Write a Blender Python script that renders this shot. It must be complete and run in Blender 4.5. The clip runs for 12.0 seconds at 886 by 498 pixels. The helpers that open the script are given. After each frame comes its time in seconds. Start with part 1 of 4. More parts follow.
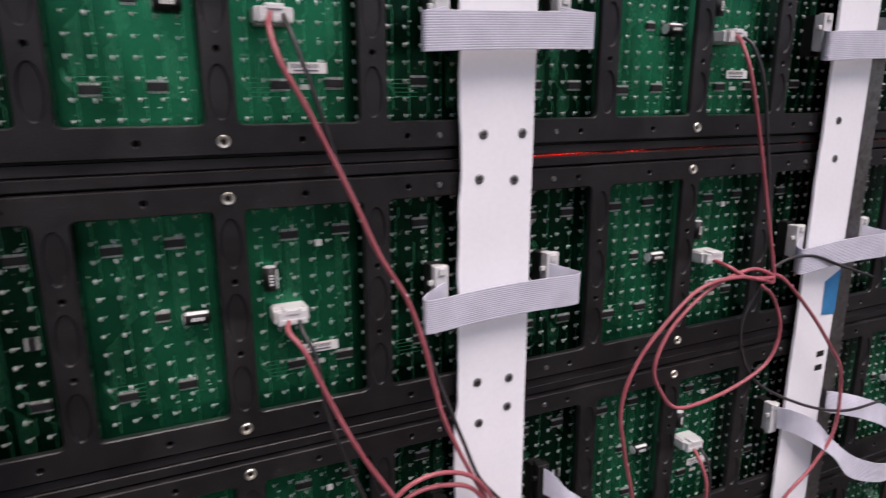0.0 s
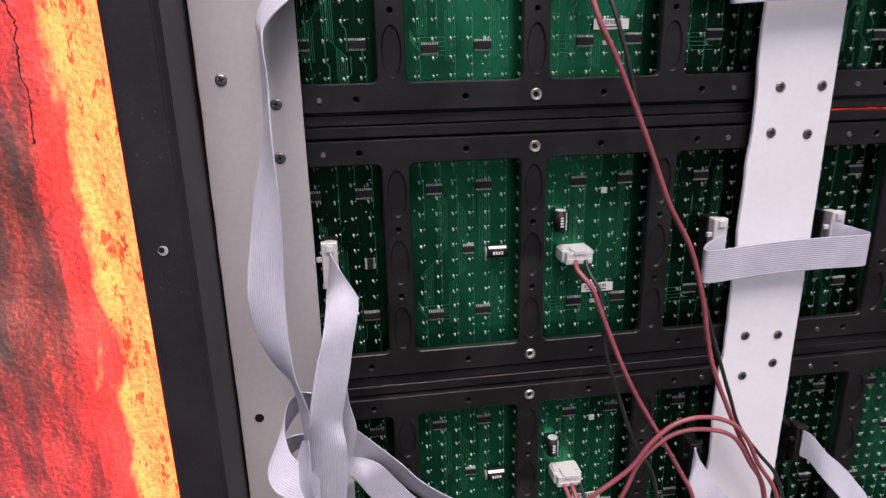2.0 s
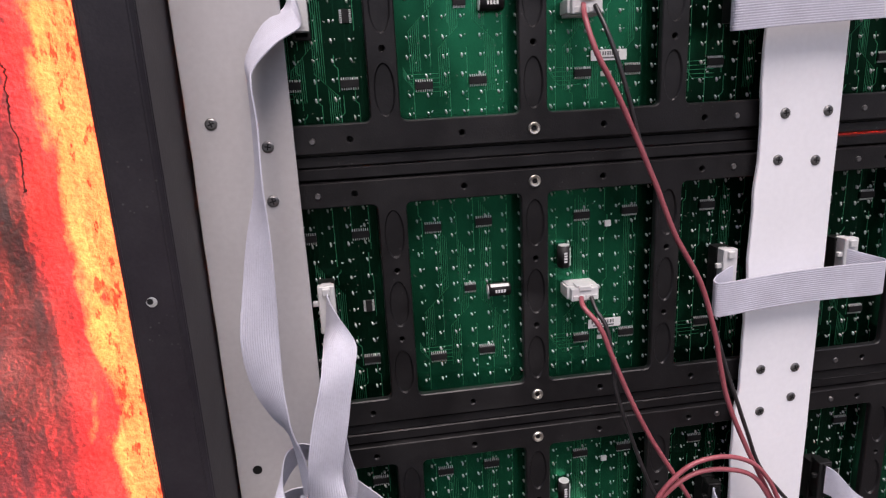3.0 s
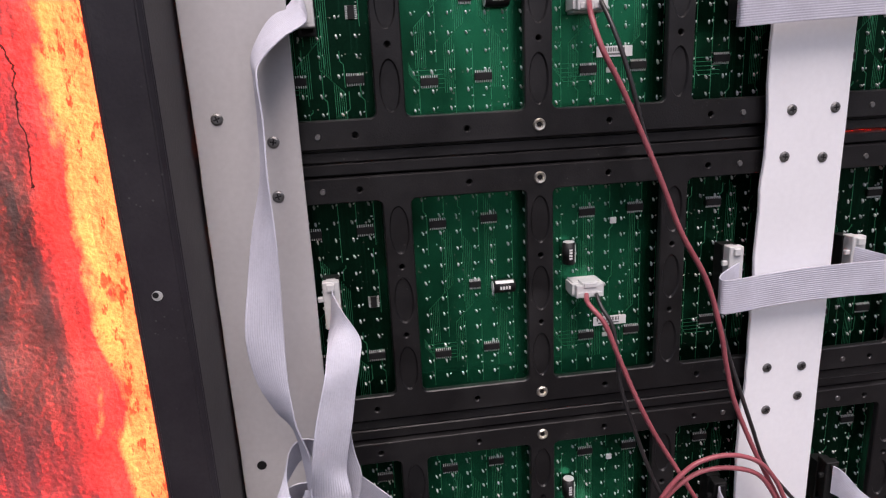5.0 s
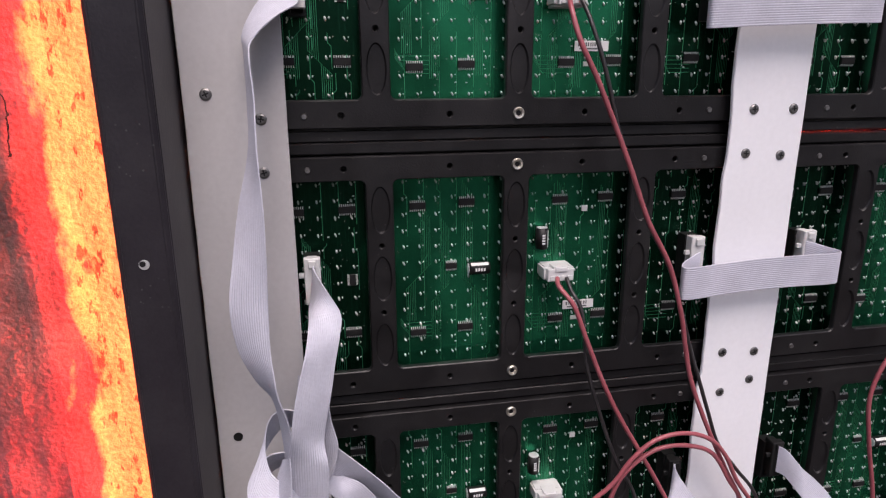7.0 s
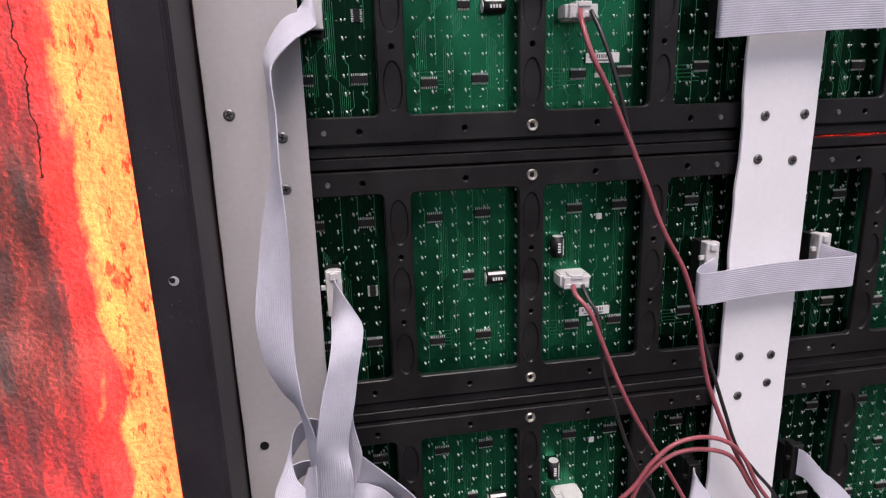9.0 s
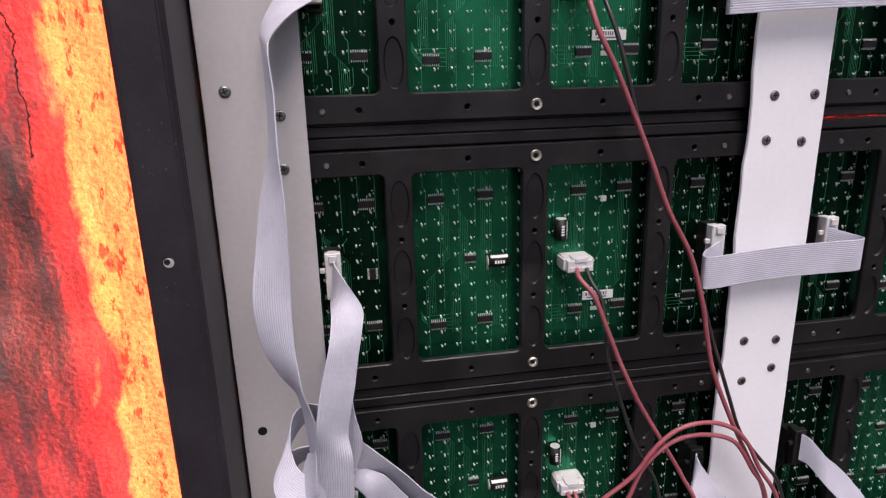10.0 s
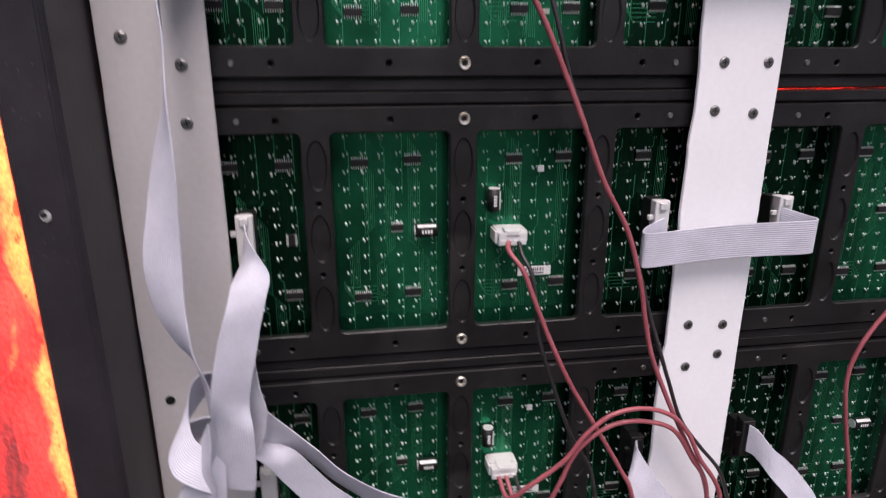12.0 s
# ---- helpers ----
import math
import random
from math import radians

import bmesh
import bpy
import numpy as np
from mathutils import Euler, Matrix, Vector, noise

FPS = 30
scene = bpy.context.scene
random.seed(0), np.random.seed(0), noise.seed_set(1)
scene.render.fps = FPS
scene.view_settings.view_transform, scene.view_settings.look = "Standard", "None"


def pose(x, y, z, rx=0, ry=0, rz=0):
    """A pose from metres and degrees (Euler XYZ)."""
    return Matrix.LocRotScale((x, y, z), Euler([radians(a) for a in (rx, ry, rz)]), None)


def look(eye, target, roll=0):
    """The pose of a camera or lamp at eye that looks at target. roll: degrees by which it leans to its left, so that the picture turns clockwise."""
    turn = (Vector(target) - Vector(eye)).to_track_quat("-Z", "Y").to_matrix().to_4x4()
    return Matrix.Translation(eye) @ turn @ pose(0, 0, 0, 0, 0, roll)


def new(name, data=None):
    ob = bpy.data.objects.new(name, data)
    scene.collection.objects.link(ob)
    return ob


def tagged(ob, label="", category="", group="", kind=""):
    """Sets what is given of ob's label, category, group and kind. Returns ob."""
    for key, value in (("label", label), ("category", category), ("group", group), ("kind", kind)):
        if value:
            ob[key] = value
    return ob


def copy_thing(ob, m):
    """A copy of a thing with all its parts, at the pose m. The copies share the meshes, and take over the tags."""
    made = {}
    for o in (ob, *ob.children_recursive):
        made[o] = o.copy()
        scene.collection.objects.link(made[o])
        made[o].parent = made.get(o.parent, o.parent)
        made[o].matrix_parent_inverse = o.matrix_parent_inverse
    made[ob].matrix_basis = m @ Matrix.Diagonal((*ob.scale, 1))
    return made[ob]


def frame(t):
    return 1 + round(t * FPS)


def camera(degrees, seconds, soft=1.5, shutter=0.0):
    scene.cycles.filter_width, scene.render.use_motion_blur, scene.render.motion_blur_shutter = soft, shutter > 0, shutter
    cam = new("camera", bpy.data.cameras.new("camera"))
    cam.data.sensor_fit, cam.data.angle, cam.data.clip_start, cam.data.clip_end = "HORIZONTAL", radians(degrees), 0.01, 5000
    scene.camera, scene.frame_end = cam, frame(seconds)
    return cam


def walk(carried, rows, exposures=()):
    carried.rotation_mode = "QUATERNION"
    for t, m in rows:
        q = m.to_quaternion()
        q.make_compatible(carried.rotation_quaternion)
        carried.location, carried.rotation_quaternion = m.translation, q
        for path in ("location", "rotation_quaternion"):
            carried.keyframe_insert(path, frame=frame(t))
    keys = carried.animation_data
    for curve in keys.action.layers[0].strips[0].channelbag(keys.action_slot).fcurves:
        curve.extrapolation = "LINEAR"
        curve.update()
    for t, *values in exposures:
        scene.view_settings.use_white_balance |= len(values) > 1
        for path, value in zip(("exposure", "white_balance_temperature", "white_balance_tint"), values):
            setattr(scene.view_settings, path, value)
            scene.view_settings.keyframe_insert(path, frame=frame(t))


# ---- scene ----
cam = camera(69.5, 12.0, soft=1.2, shutter=0.5)
PATH = [
    (0, (-0.036, -0.342, 1.339), (0.778, 1.421, 0.861), -0.0),
    (0.2, (-0.053, -0.347, 1.335), (0.722, 1.439, 0.876), -0.1),
    (0.5, (-0.066, -0.354, 1.343), (0.623, 1.464, 0.875), -0.8),
    (1, (-0.092, -0.355, 1.345), (0.469, 1.497, 0.84), -1.0),
    (1.5, (-0.107, -0.37, 1.341), (0.273, 1.505, 0.76), -0.6),
    (2, (-0.107, -0.355, 1.338), (0.173, 1.536, 0.749), -1.2),
    (2.5, (-0.109, -0.343, 1.334), (0.149, 1.568, 0.801), -1.5),
    (3, (-0.101, -0.343, 1.342), (0.164, 1.573, 0.833), -2.9),
    (3.5, (-0.097, -0.343, 1.338), (0.166, 1.572, 0.823), -2.9),
    (5.5, (-0.105, -0.344, 1.339), (0.138, 1.578, 0.841), -2.8),
    (6, (-0.109, -0.344, 1.339), (0.14, 1.577, 0.843), -2.5),
    (6.5, (-0.108, -0.345, 1.338), (0.199, 1.568, 0.839), -1.6),
    (7, (-0.112, -0.356, 1.336), (0.249, 1.539, 0.808), -0.3),
    (9, (-0.115, -0.363, 1.341), (0.202, 1.545, 0.831), -1.7),
    (9.5, (-0.116, -0.361, 1.341), (0.208, 1.542, 0.816), -1.7),
    (10, (-0.117, -0.355, 1.337), (0.209, 1.539, 0.784), -1.5),
    (10.5, (-0.107, -0.356, 1.338), (0.244, 1.532, 0.777), -1.7),
    (11, (-0.102, -0.355, 1.338), (0.249, 1.529, 0.766), -2.7),
    (11.5, (-0.093, -0.354, 1.342), (0.257, 1.531, 0.772), -3.8),
    (12, (-0.066, -0.346, 1.322), (0.231, 1.539, 0.722), 0.1),
]
walk(cam, [(t, look(eye, target, roll)) for t, eye, target, roll in PATH],
     exposures=[(0, 0.28, 6600, 22), (11, 0.26, 6600, 22), (12, 0.36, 6600, 22)])

# ---- world, sun ----
world = bpy.data.worlds.new("world")
scene.world = world
world.use_nodes = True
wn = world.node_tree
sky = wn.nodes.new("ShaderNodeTexSky")
sky.sky_type, sky.sun_disc = "NISHITA", False
sky.sun_elevation, sky.sun_rotation = radians(64), radians(175)
sky.dust_density, sky.air_density = 4.0, 1.0
wn.nodes["Background"].inputs["Strength"].default_value = 0.105
wn.links.new(sky.outputs[0], wn.nodes["Background"].inputs["Color"])
sun = new("sun", bpy.data.lights.new("sun", "SUN"))
sun.data.energy, sun.data.angle, sun.data.color = 2.5, radians(38), (1.0, 0.97, 0.94)
sun.matrix_world = look((0.25, -2.8, 6.94), (0.0, 0, 1.2))


# ---- materials ----
def material(name):
    m = bpy.data.materials.new(name)
    m.use_nodes = True
    t = m.node_tree
    return m, t, t.nodes["Principled BSDF"]


def node(t, kind, **inputs):
    n = t.nodes.new(kind)
    for k, v in inputs.items():
        n.inputs[k.replace("_", " ")].default_value = v
    return n


def ramp(t, source, stops):
    r = t.nodes.new("ShaderNodeValToRGB")
    while len(r.color_ramp.elements) < len(stops):
        r.color_ramp.elements.new(0.5)
    for e, (p, c) in zip(r.color_ramp.elements, stops):
        e.position, e.color = p, (*c, 1) if len(c) == 3 else c
    t.links.new(source, r.inputs[0])
    return r


def coat(name, dark, light, rough=(0.4, 0.6), metal=0.0, scale=30.0, fine=400.0, bump=0.1, spec=0.5):
    """A paint, plastic or metal with blotches, fine grain, uneven gloss and a little relief."""
    m, t, p = material(name)
    where = t.nodes.new("ShaderNodeTexCoord").outputs["Object"]
    big = node(t, "ShaderNodeTexNoise", Scale=scale, Detail=5.0)
    small = node(t, "ShaderNodeTexNoise", Scale=fine, Detail=3.0)
    for n in (big, small):
        t.links.new(where, n.inputs["Vector"])
    mix = t.nodes.new("ShaderNodeMath")
    mix.operation = "MULTIPLY_ADD"
    mix.inputs[1].default_value = 0.35
    t.links.new(small.outputs["Fac"], mix.inputs[0])
    half = t.nodes.new("ShaderNodeMath")
    half.operation = "MULTIPLY"
    half.inputs[1].default_value = 0.65
    t.links.new(big.outputs["Fac"], half.inputs[0])
    t.links.new(half.outputs[0], mix.inputs[2])
    c = ramp(t, mix.outputs[0], [(0.32, dark), (0.68, light)])
    t.links.new(c.outputs[0], p.inputs["Base Color"])
    r = ramp(t, big.outputs["Fac"], [(0.3, (rough[0],) * 3), (0.7, (rough[1],) * 3)])
    t.links.new(r.outputs[0], p.inputs["Roughness"])
    b = node(t, "ShaderNodeBump", Strength=bump, Distance=0.001)
    t.links.new(small.outputs["Fac"], b.inputs["Height"])
    t.links.new(b.outputs[0], p.inputs["Normal"])
    p.inputs["Metallic"].default_value = metal
    p.inputs["Specular IOR Level"].default_value = spec
    return m


def dusty(m):
    """Scattered pale dust specks over a finish."""
    t = m.node_tree
    p = t.nodes["Principled BSDF"]
    under = p.inputs["Base Color"].links[0].from_socket
    where = t.nodes.new("ShaderNodeTexCoord").outputs["Object"]
    vor = node(t, "ShaderNodeTexVoronoi", Scale=260.0)
    gate = node(t, "ShaderNodeTexNoise", Scale=35.0, Detail=2.0)
    film = node(t, "ShaderNodeTexNoise", Scale=18.0, Detail=6.0, Roughness=0.7)
    for n in (vor, gate, film):
        t.links.new(where, n.inputs["Vector"])
    dot = ramp(t, vor.outputs["Distance"], [(0.10, (1, 1, 1)), (0.16, (0, 0, 0))])
    some = ramp(t, gate.outputs["Fac"], [(0.54, (0, 0, 0)), (0.66, (0.28, 0.28, 0.28))])
    veil = ramp(t, film.outputs["Fac"], [(0.45, (0, 0, 0)), (0.75, (0.10, 0.10, 0.10))])
    both = t.nodes.new("ShaderNodeMixRGB")
    both.blend_type, both.inputs[0].default_value = "MULTIPLY", 1.0
    t.links.new(dot.outputs[0], both.inputs[1])
    t.links.new(some.outputs[0], both.inputs[2])
    add = t.nodes.new("ShaderNodeMixRGB")
    add.blend_type, add.inputs[0].default_value = "ADD", 1.0
    t.links.new(both.outputs[0], add.inputs[1])
    t.links.new(veil.outputs[0], add.inputs[2])
    mix = t.nodes.new("ShaderNodeMixRGB")
    mix.inputs[2].default_value = (0.16, 0.155, 0.15, 1)
    t.links.new(add.outputs[0], mix.inputs[0])
    t.links.new(under, mix.inputs[1])
    t.links.new(mix.outputs[0], p.inputs["Base Color"])
    return m


BLACK_PLASTIC = coat("black_plastic", (0.0055, 0.0050, 0.0055), (0.011, 0.0102, 0.0110), (0.30, 0.50), scale=45, fine=900, bump=0.15, spec=0.36)
BLACK_PAINT = coat("black_paint", (0.012, 0.010, 0.013), (0.024, 0.020, 0.025), (0.38, 0.5), scale=14, fine=700, bump=0.12, spec=0.4)
WHITE_PAINT = coat("white_paint", (0.80, 0.80, 0.82), (0.88, 0.88, 0.90), (0.35, 0.5), scale=12, fine=300, bump=0.01)
CREAM_PAINT = coat("cream_paint", (0.45, 0.435, 0.43), (0.54, 0.525, 0.52), (0.4, 0.55), scale=12, fine=300, bump=0.01)
dusty(BLACK_PLASTIC)
dusty(BLACK_PAINT)
RIBBON = coat("ribbon_pvc", (0.44, 0.44, 0.50), (0.56, 0.56, 0.63), (0.4, 0.6), scale=60, fine=800, bump=0.05)
NYLON = coat("white_nylon", (0.52, 0.52, 0.51), (0.66, 0.66, 0.65), (0.3, 0.45), scale=80, fine=900, bump=0.05)
RED_PVC = coat("red_pvc", (0.27, 0.058, 0.072), (0.38, 0.105, 0.120), (0.3, 0.5), scale=40, fine=600, bump=0.06)
BLACK_PVC = coat("black_pvc", (0.016, 0.014, 0.015), (0.04, 0.036, 0.037), (0.3, 0.5), scale=40, fine=600, bump=0.06)
EPOXY = coat("black_epoxy", (0.006, 0.006, 0.006), (0.014, 0.014, 0.014), (0.4, 0.6), scale=200, fine=1500, bump=0.05, spec=0.3)
SOLDER = coat("solder", (0.60, 0.61, 0.59), (0.80, 0.81, 0.79), (0.30, 0.45), metal=0.45, scale=300, fine=2000, bump=0.1)
BRASS = coat("nickelled_brass", (0.66, 0.61, 0.50), (0.86, 0.82, 0.74), (0.3, 0.45), metal=1.0, scale=200, fine=1500, bump=0.05)
STEEL = coat("dull_steel", (0.16, 0.155, 0.15), (0.34, 0.33, 0.32), (0.3, 0.5), metal=1.0, scale=250, fine=1500, bump=0.1)
PAPER = coat("white_paper", (0.62, 0.62, 0.60), (0.72, 0.72, 0.70), (0.6, 0.8), scale=90, fine=900, bump=0.03)
BLUE_FILM = coat("blue_film", (0.02, 0.16, 0.36), (0.04, 0.24, 0.48), (0.3, 0.45), scale=50, fine=900, bump=0.03)
ALUMINIUM = coat("aluminium", (0.65, 0.65, 0.65), (0.8, 0.8, 0.8), (0.5, 0.65), metal=0.3, scale=200, fine=1500, bump=0.05)
GREY_PAPER = coat("grey_paper", (0.30, 0.32, 0.29), (0.40, 0.42, 0.38), (0.6, 0.8), scale=90, fine=900, bump=0.03)
INK = coat("grey_ink", (0.08, 0.08, 0.08), (0.16, 0.16, 0.16), (0.5, 0.7), scale=300, fine=1500, bump=0.0)


def board_material():
    """Green solder mask with paler copper tracks under it and tinned via dots."""
    m, t, p = material("green_solder_mask")
    where = t.nodes.new("ShaderNodeTexCoord").outputs["Object"]
    xyz = t.nodes.new("ShaderNodeSeparateXYZ")
    t.links.new(where, xyz.inputs[0])

    def maths(op, a, b=None, c=None):
        n = t.nodes.new("ShaderNodeMath")
        n.operation = op
        for i, v in enumerate((a, b, c)):
            if v is not None:
                if isinstance(v, (int, float)):
                    n.inputs[i].default_value = v
                else:
                    t.links.new(v, n.inputs[i])
        return n.outputs[0]

    def flat(kx, kz):
        c = t.nodes.new("ShaderNodeCombineXYZ")
        t.links.new(maths("MULTIPLY", xyz.outputs[0], kx), c.inputs[0])
        t.links.new(maths("MULTIPLY", xyz.outputs[2], kz), c.inputs[1])
        return c.outputs[0]

    # upright tracks that break off and jump aside every few centimetres
    jog = node(t, "ShaderNodeTexNoise", Scale=1.0, Detail=0.0)
    t.links.new(flat(45, 9), jog.inputs["Vector"])
    step = maths("SNAP", jog.outputs["Fac"], 0.125)
    lane = maths("FRACT", maths("ADD", maths("MULTIPLY", xyz.outputs[0], 330), maths("MULTIPLY", step, 5.0)))
    line = maths("LESS_THAN", maths("ABSOLUTE", maths("SUBTRACT", lane, 0.5)), 0.065)
    where_lines = node(t, "ShaderNodeTexNoise", Scale=1.0, Detail=1.0)
    t.links.new(flat(48, 11), where_lines.inputs["Vector"])
    line = maths("MULTIPLY", line, maths("GREATER_THAN", where_lines.outputs["Fac"], 0.5))
    vor = node(t, "ShaderNodeTexVoronoi", Scale=1.0)
    t.links.new(flat(210, 210), vor.inputs["Vector"])
    via = maths("LESS_THAN", vor.outputs["Distance"], 0.07)
    blotch = node(t, "ShaderNodeTexNoise", Scale=26.0, Detail=4.0)
    t.links.new(where, blotch.inputs["Vector"])
    base = ramp(t, blotch.outputs["Fac"], [(0.3, (0.006, 0.105, 0.050)), (0.7, (0.016, 0.240, 0.113))])
    # bare laminate between patchy copper pours; outer windows painted darker for the bars' shade
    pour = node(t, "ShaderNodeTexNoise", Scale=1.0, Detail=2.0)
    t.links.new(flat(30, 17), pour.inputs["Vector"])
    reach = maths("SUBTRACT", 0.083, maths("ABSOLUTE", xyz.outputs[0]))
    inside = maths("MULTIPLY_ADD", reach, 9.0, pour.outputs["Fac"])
    copper_shade = ramp(t, inside, [(0.45, (0.15, 0.15, 0.15)), (0.85, (1, 1, 1))])
    shaded_base = t.nodes.new("ShaderNodeMixRGB")
    shaded_base.blend_type, shaded_base.inputs[0].default_value = "MULTIPLY", 1.0
    t.links.new(base.outputs[0], shaded_base.inputs[1])
    t.links.new(copper_shade.outputs[0], shaded_base.inputs[2])
    base = shaded_base
    tracked = t.nodes.new("ShaderNodeMixRGB")
    tracked.inputs[2].default_value = (0.05, 0.28, 0.16, 1)
    t.links.new(maths("MULTIPLY", line, 0.12), tracked.inputs[0])
    t.links.new(base.outputs[0], tracked.inputs[1])
    dotted = t.nodes.new("ShaderNodeMixRGB")
    dotted.inputs[2].default_value = (0.55, 0.58, 0.5, 1)
    t.links.new(via, dotted.inputs[0])
    t.links.new(tracked.outputs[0], dotted.inputs[1])
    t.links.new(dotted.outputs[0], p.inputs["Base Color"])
    p.inputs["Roughness"].default_value = 0.27
    p.inputs["Metallic"].default_value = 0.85
    p.inputs["Specular IOR Level"].default_value = 0.35
    b = node(t, "ShaderNodeBump", Strength=0.3, Distance=0.0003)
    t.links.new(line, b.inputs["Height"])
    t.links.new(b.outputs[0], p.inputs["Normal"])
    return m


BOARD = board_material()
TRACK = coat("masked_copper", (0.035, 0.26, 0.125), (0.07, 0.40, 0.21), (0.28, 0.42), metal=0.85, scale=60, fine=900, bump=0.02)


def led_light_material():
    """The lit face of a module: red diodes at full drive with a little green."""
    m, t, p = material("lit_diodes")
    p.inputs["Base Color"].default_value = (0.02, 0.02, 0.02, 1)
    p.inputs["Emission Color"].default_value = (1.0, 0.062, 0.036, 1)
    p.inputs["Emission Strength"].default_value = 105.0
    return m


LIT = led_light_material()


def wall_material():
    m, t, p = material("rough_plaster")
    where = t.nodes.new("ShaderNodeTexCoord").outputs["Object"]
    big = node(t, "ShaderNodeTexNoise", Scale=14.0, Detail=8.0, Roughness=0.55)
    grit = node(t, "ShaderNodeTexNoise", Scale=300.0, Detail=4.0)
    chip = node(t, "ShaderNodeTexVoronoi", Scale=34.0)
    for n in (big, grit, chip):
        t.links.new(where, n.inputs["Vector"])
    xyz = t.nodes.new("ShaderNodeSeparateXYZ")
    t.links.new(where, xyz.inputs[0])

    def maths(op, *values):
        n = t.nodes.new("ShaderNodeMath")
        n.operation = op
        for i, v in enumerate(values):
            if isinstance(v, (int, float)):
                n.inputs[i].default_value = v
            else:
                t.links.new(v, n.inputs[i])
        return n.outputs[0]

    # brown skim coat; past its break the display's yellow glow is painted in
    wave = node(t, "ShaderNodeTexNoise", Scale=22.0, Detail=6.0, Roughness=0.6)
    upright = t.nodes.new("ShaderNodeMapping")
    upright.inputs["Scale"].default_value = (2.2, 1.0, 0.8)
    t.links.new(where, upright.inputs["Vector"])
    t.links.new(upright.outputs[0], wave.inputs["Vector"])
    lean = maths("MULTIPLY_ADD", xyz.outputs[2], 0.01, 0.2640)
    edge = maths("MULTIPLY_ADD", wave.outputs["Fac"], 0.05, maths("ADD", maths("ADD", xyz.outputs[0], lean), -0.025))
    glow_zone = ramp(t, maths("MULTIPLY_ADD", maths("MINIMUM", edge, maths("SUBTRACT", 0.05, xyz.outputs[0])), 20.0, 0.5), [(0.44, (0, 0, 0)), (0.60, (1, 1, 1))])
    # darker, less red patch lower down, to the left of the break
    patch_edge = maths("MULTIPLY_ADD", big.outputs["Fac"], 0.03, maths("ADD", maths("MINIMUM", maths("SUBTRACT", -0.016, edge), maths("MINIMUM", maths("MULTIPLY_ADD", xyz.outputs[2], -0.5, 0.655), maths("MULTIPLY_ADD", xyz.outputs[2], 0.3, -0.336))), -0.015))
    dark_patch = ramp(t, maths("MULTIPLY_ADD", patch_edge, 22.0, 0.5), [(0.25, (0, 0, 0)), (0.75, (1, 1, 1))])
    brown = ramp(t, big.outputs["Fac"], [(0.30, (0.25, 0.060, 0.060)), (0.50, (0.36, 0.085, 0.088)), (0.70, (0.46, 0.150, 0.140))])
    dark = ramp(t, big.outputs["Fac"], [(0.30, (0.08, 0.048, 0.042)), (0.52, (0.15, 0.090, 0.080)), (0.72, (0.28, 0.19, 0.17))])
    cream = ramp(t, wave.outputs["Fac"], [(0.28, (0.42, 0.24, 0.08)), (0.38, (0.66, 0.55, 0.17)), (0.70, (0.76, 0.68, 0.22))])
    pit = node(t, "ShaderNodeTexVoronoi", Scale=1.0)
    pit_place = t.nodes.new("ShaderNodeMapping")
    pit_place.inputs["Scale"].default_value = (150.0, 100.0, 70.0)
    t.links.new(where, pit_place.inputs["Vector"])
    t.links.new(pit_place.outputs[0], pit.inputs["Vector"])
    holes = ramp(t, maths("MULTIPLY_ADD", wave.outputs["Fac"], 0.55, maths("SUBTRACT", pit.outputs["Distance"], 0.22)), [(0.10, (1, 1, 1)), (0.20, (0, 0, 0))])
    pitted = t.nodes.new("ShaderNodeMixRGB")
    pitted.inputs[2].default_value = (0.20, 0.10, 0.05, 1)
    t.links.new(holes.outputs[0], pitted.inputs[0])
    t.links.new(cream.outputs[0], pitted.inputs[1])
    fleck = node(t, "ShaderNodeTexNoise", Scale=1.0, Detail=3.0, Roughness=0.6)
    fleck_place = t.nodes.new("ShaderNodeMapping")
    fleck_place.inputs["Scale"].default_value = (230.0, 100.0, 85.0)
    t.links.new(where, fleck_place.inputs["Vector"])
    t.links.new(fleck_place.outputs[0], fleck.inputs["Vector"])
    crack = ramp(t, maths("MULTIPLY_ADD", wave.outputs["Fac"], -0.35, fleck.outputs["Fac"]), [(0.40, (0, 0, 0)), (0.47, (0.85, 0.85, 0.85))])
    cracked = t.nodes.new("ShaderNodeMixRGB")
    cracked.inputs[2].default_value = (0.17, 0.07, 0.03, 1)
    t.links.new(crack.outputs[0], cracked.inputs[0])
    t.links.new(pitted.outputs[0], cracked.inputs[1])
    cream = cracked
    patched = t.nodes.new("ShaderNodeMixRGB")
    t.links.new(dark_patch.outputs[0], patched.inputs[0])
    t.links.new(brown.outputs[0], patched.inputs[1])
    t.links.new(dark.outputs[0], patched.inputs[2])
    c = t.nodes.new("ShaderNodeMixRGB")
    t.links.new(glow_zone.outputs[0], c.inputs[0])
    t.links.new(patched.outputs[0], c.inputs[1])
    t.links.new(cream.outputs[0], c.inputs[2])
    g = ramp(t, grit.outputs["Fac"], [(0.35, (0.55, 0.55, 0.55)), (0.6, (1, 1, 1))])
    mul = t.nodes.new("ShaderNodeMixRGB")
    mul.blend_type = "MULTIPLY"
    mul.inputs[0].default_value = 0.55
    t.links.new(c.outputs[0], mul.inputs[1])
    t.links.new(g.outputs[0], mul.inputs[2])
    spots = ramp(t, chip.outputs["Distance"], [(0.035, (1, 1, 1)), (0.055, (0, 0, 0))])
    pale = t.nodes.new("ShaderNodeMixRGB")
    pale.inputs[2].default_value = (0.5, 0.46, 0.42, 1)
    t.links.new(spots.outputs[0], pale.inputs[0])
    t.links.new(mul.outputs[0], pale.inputs[1])
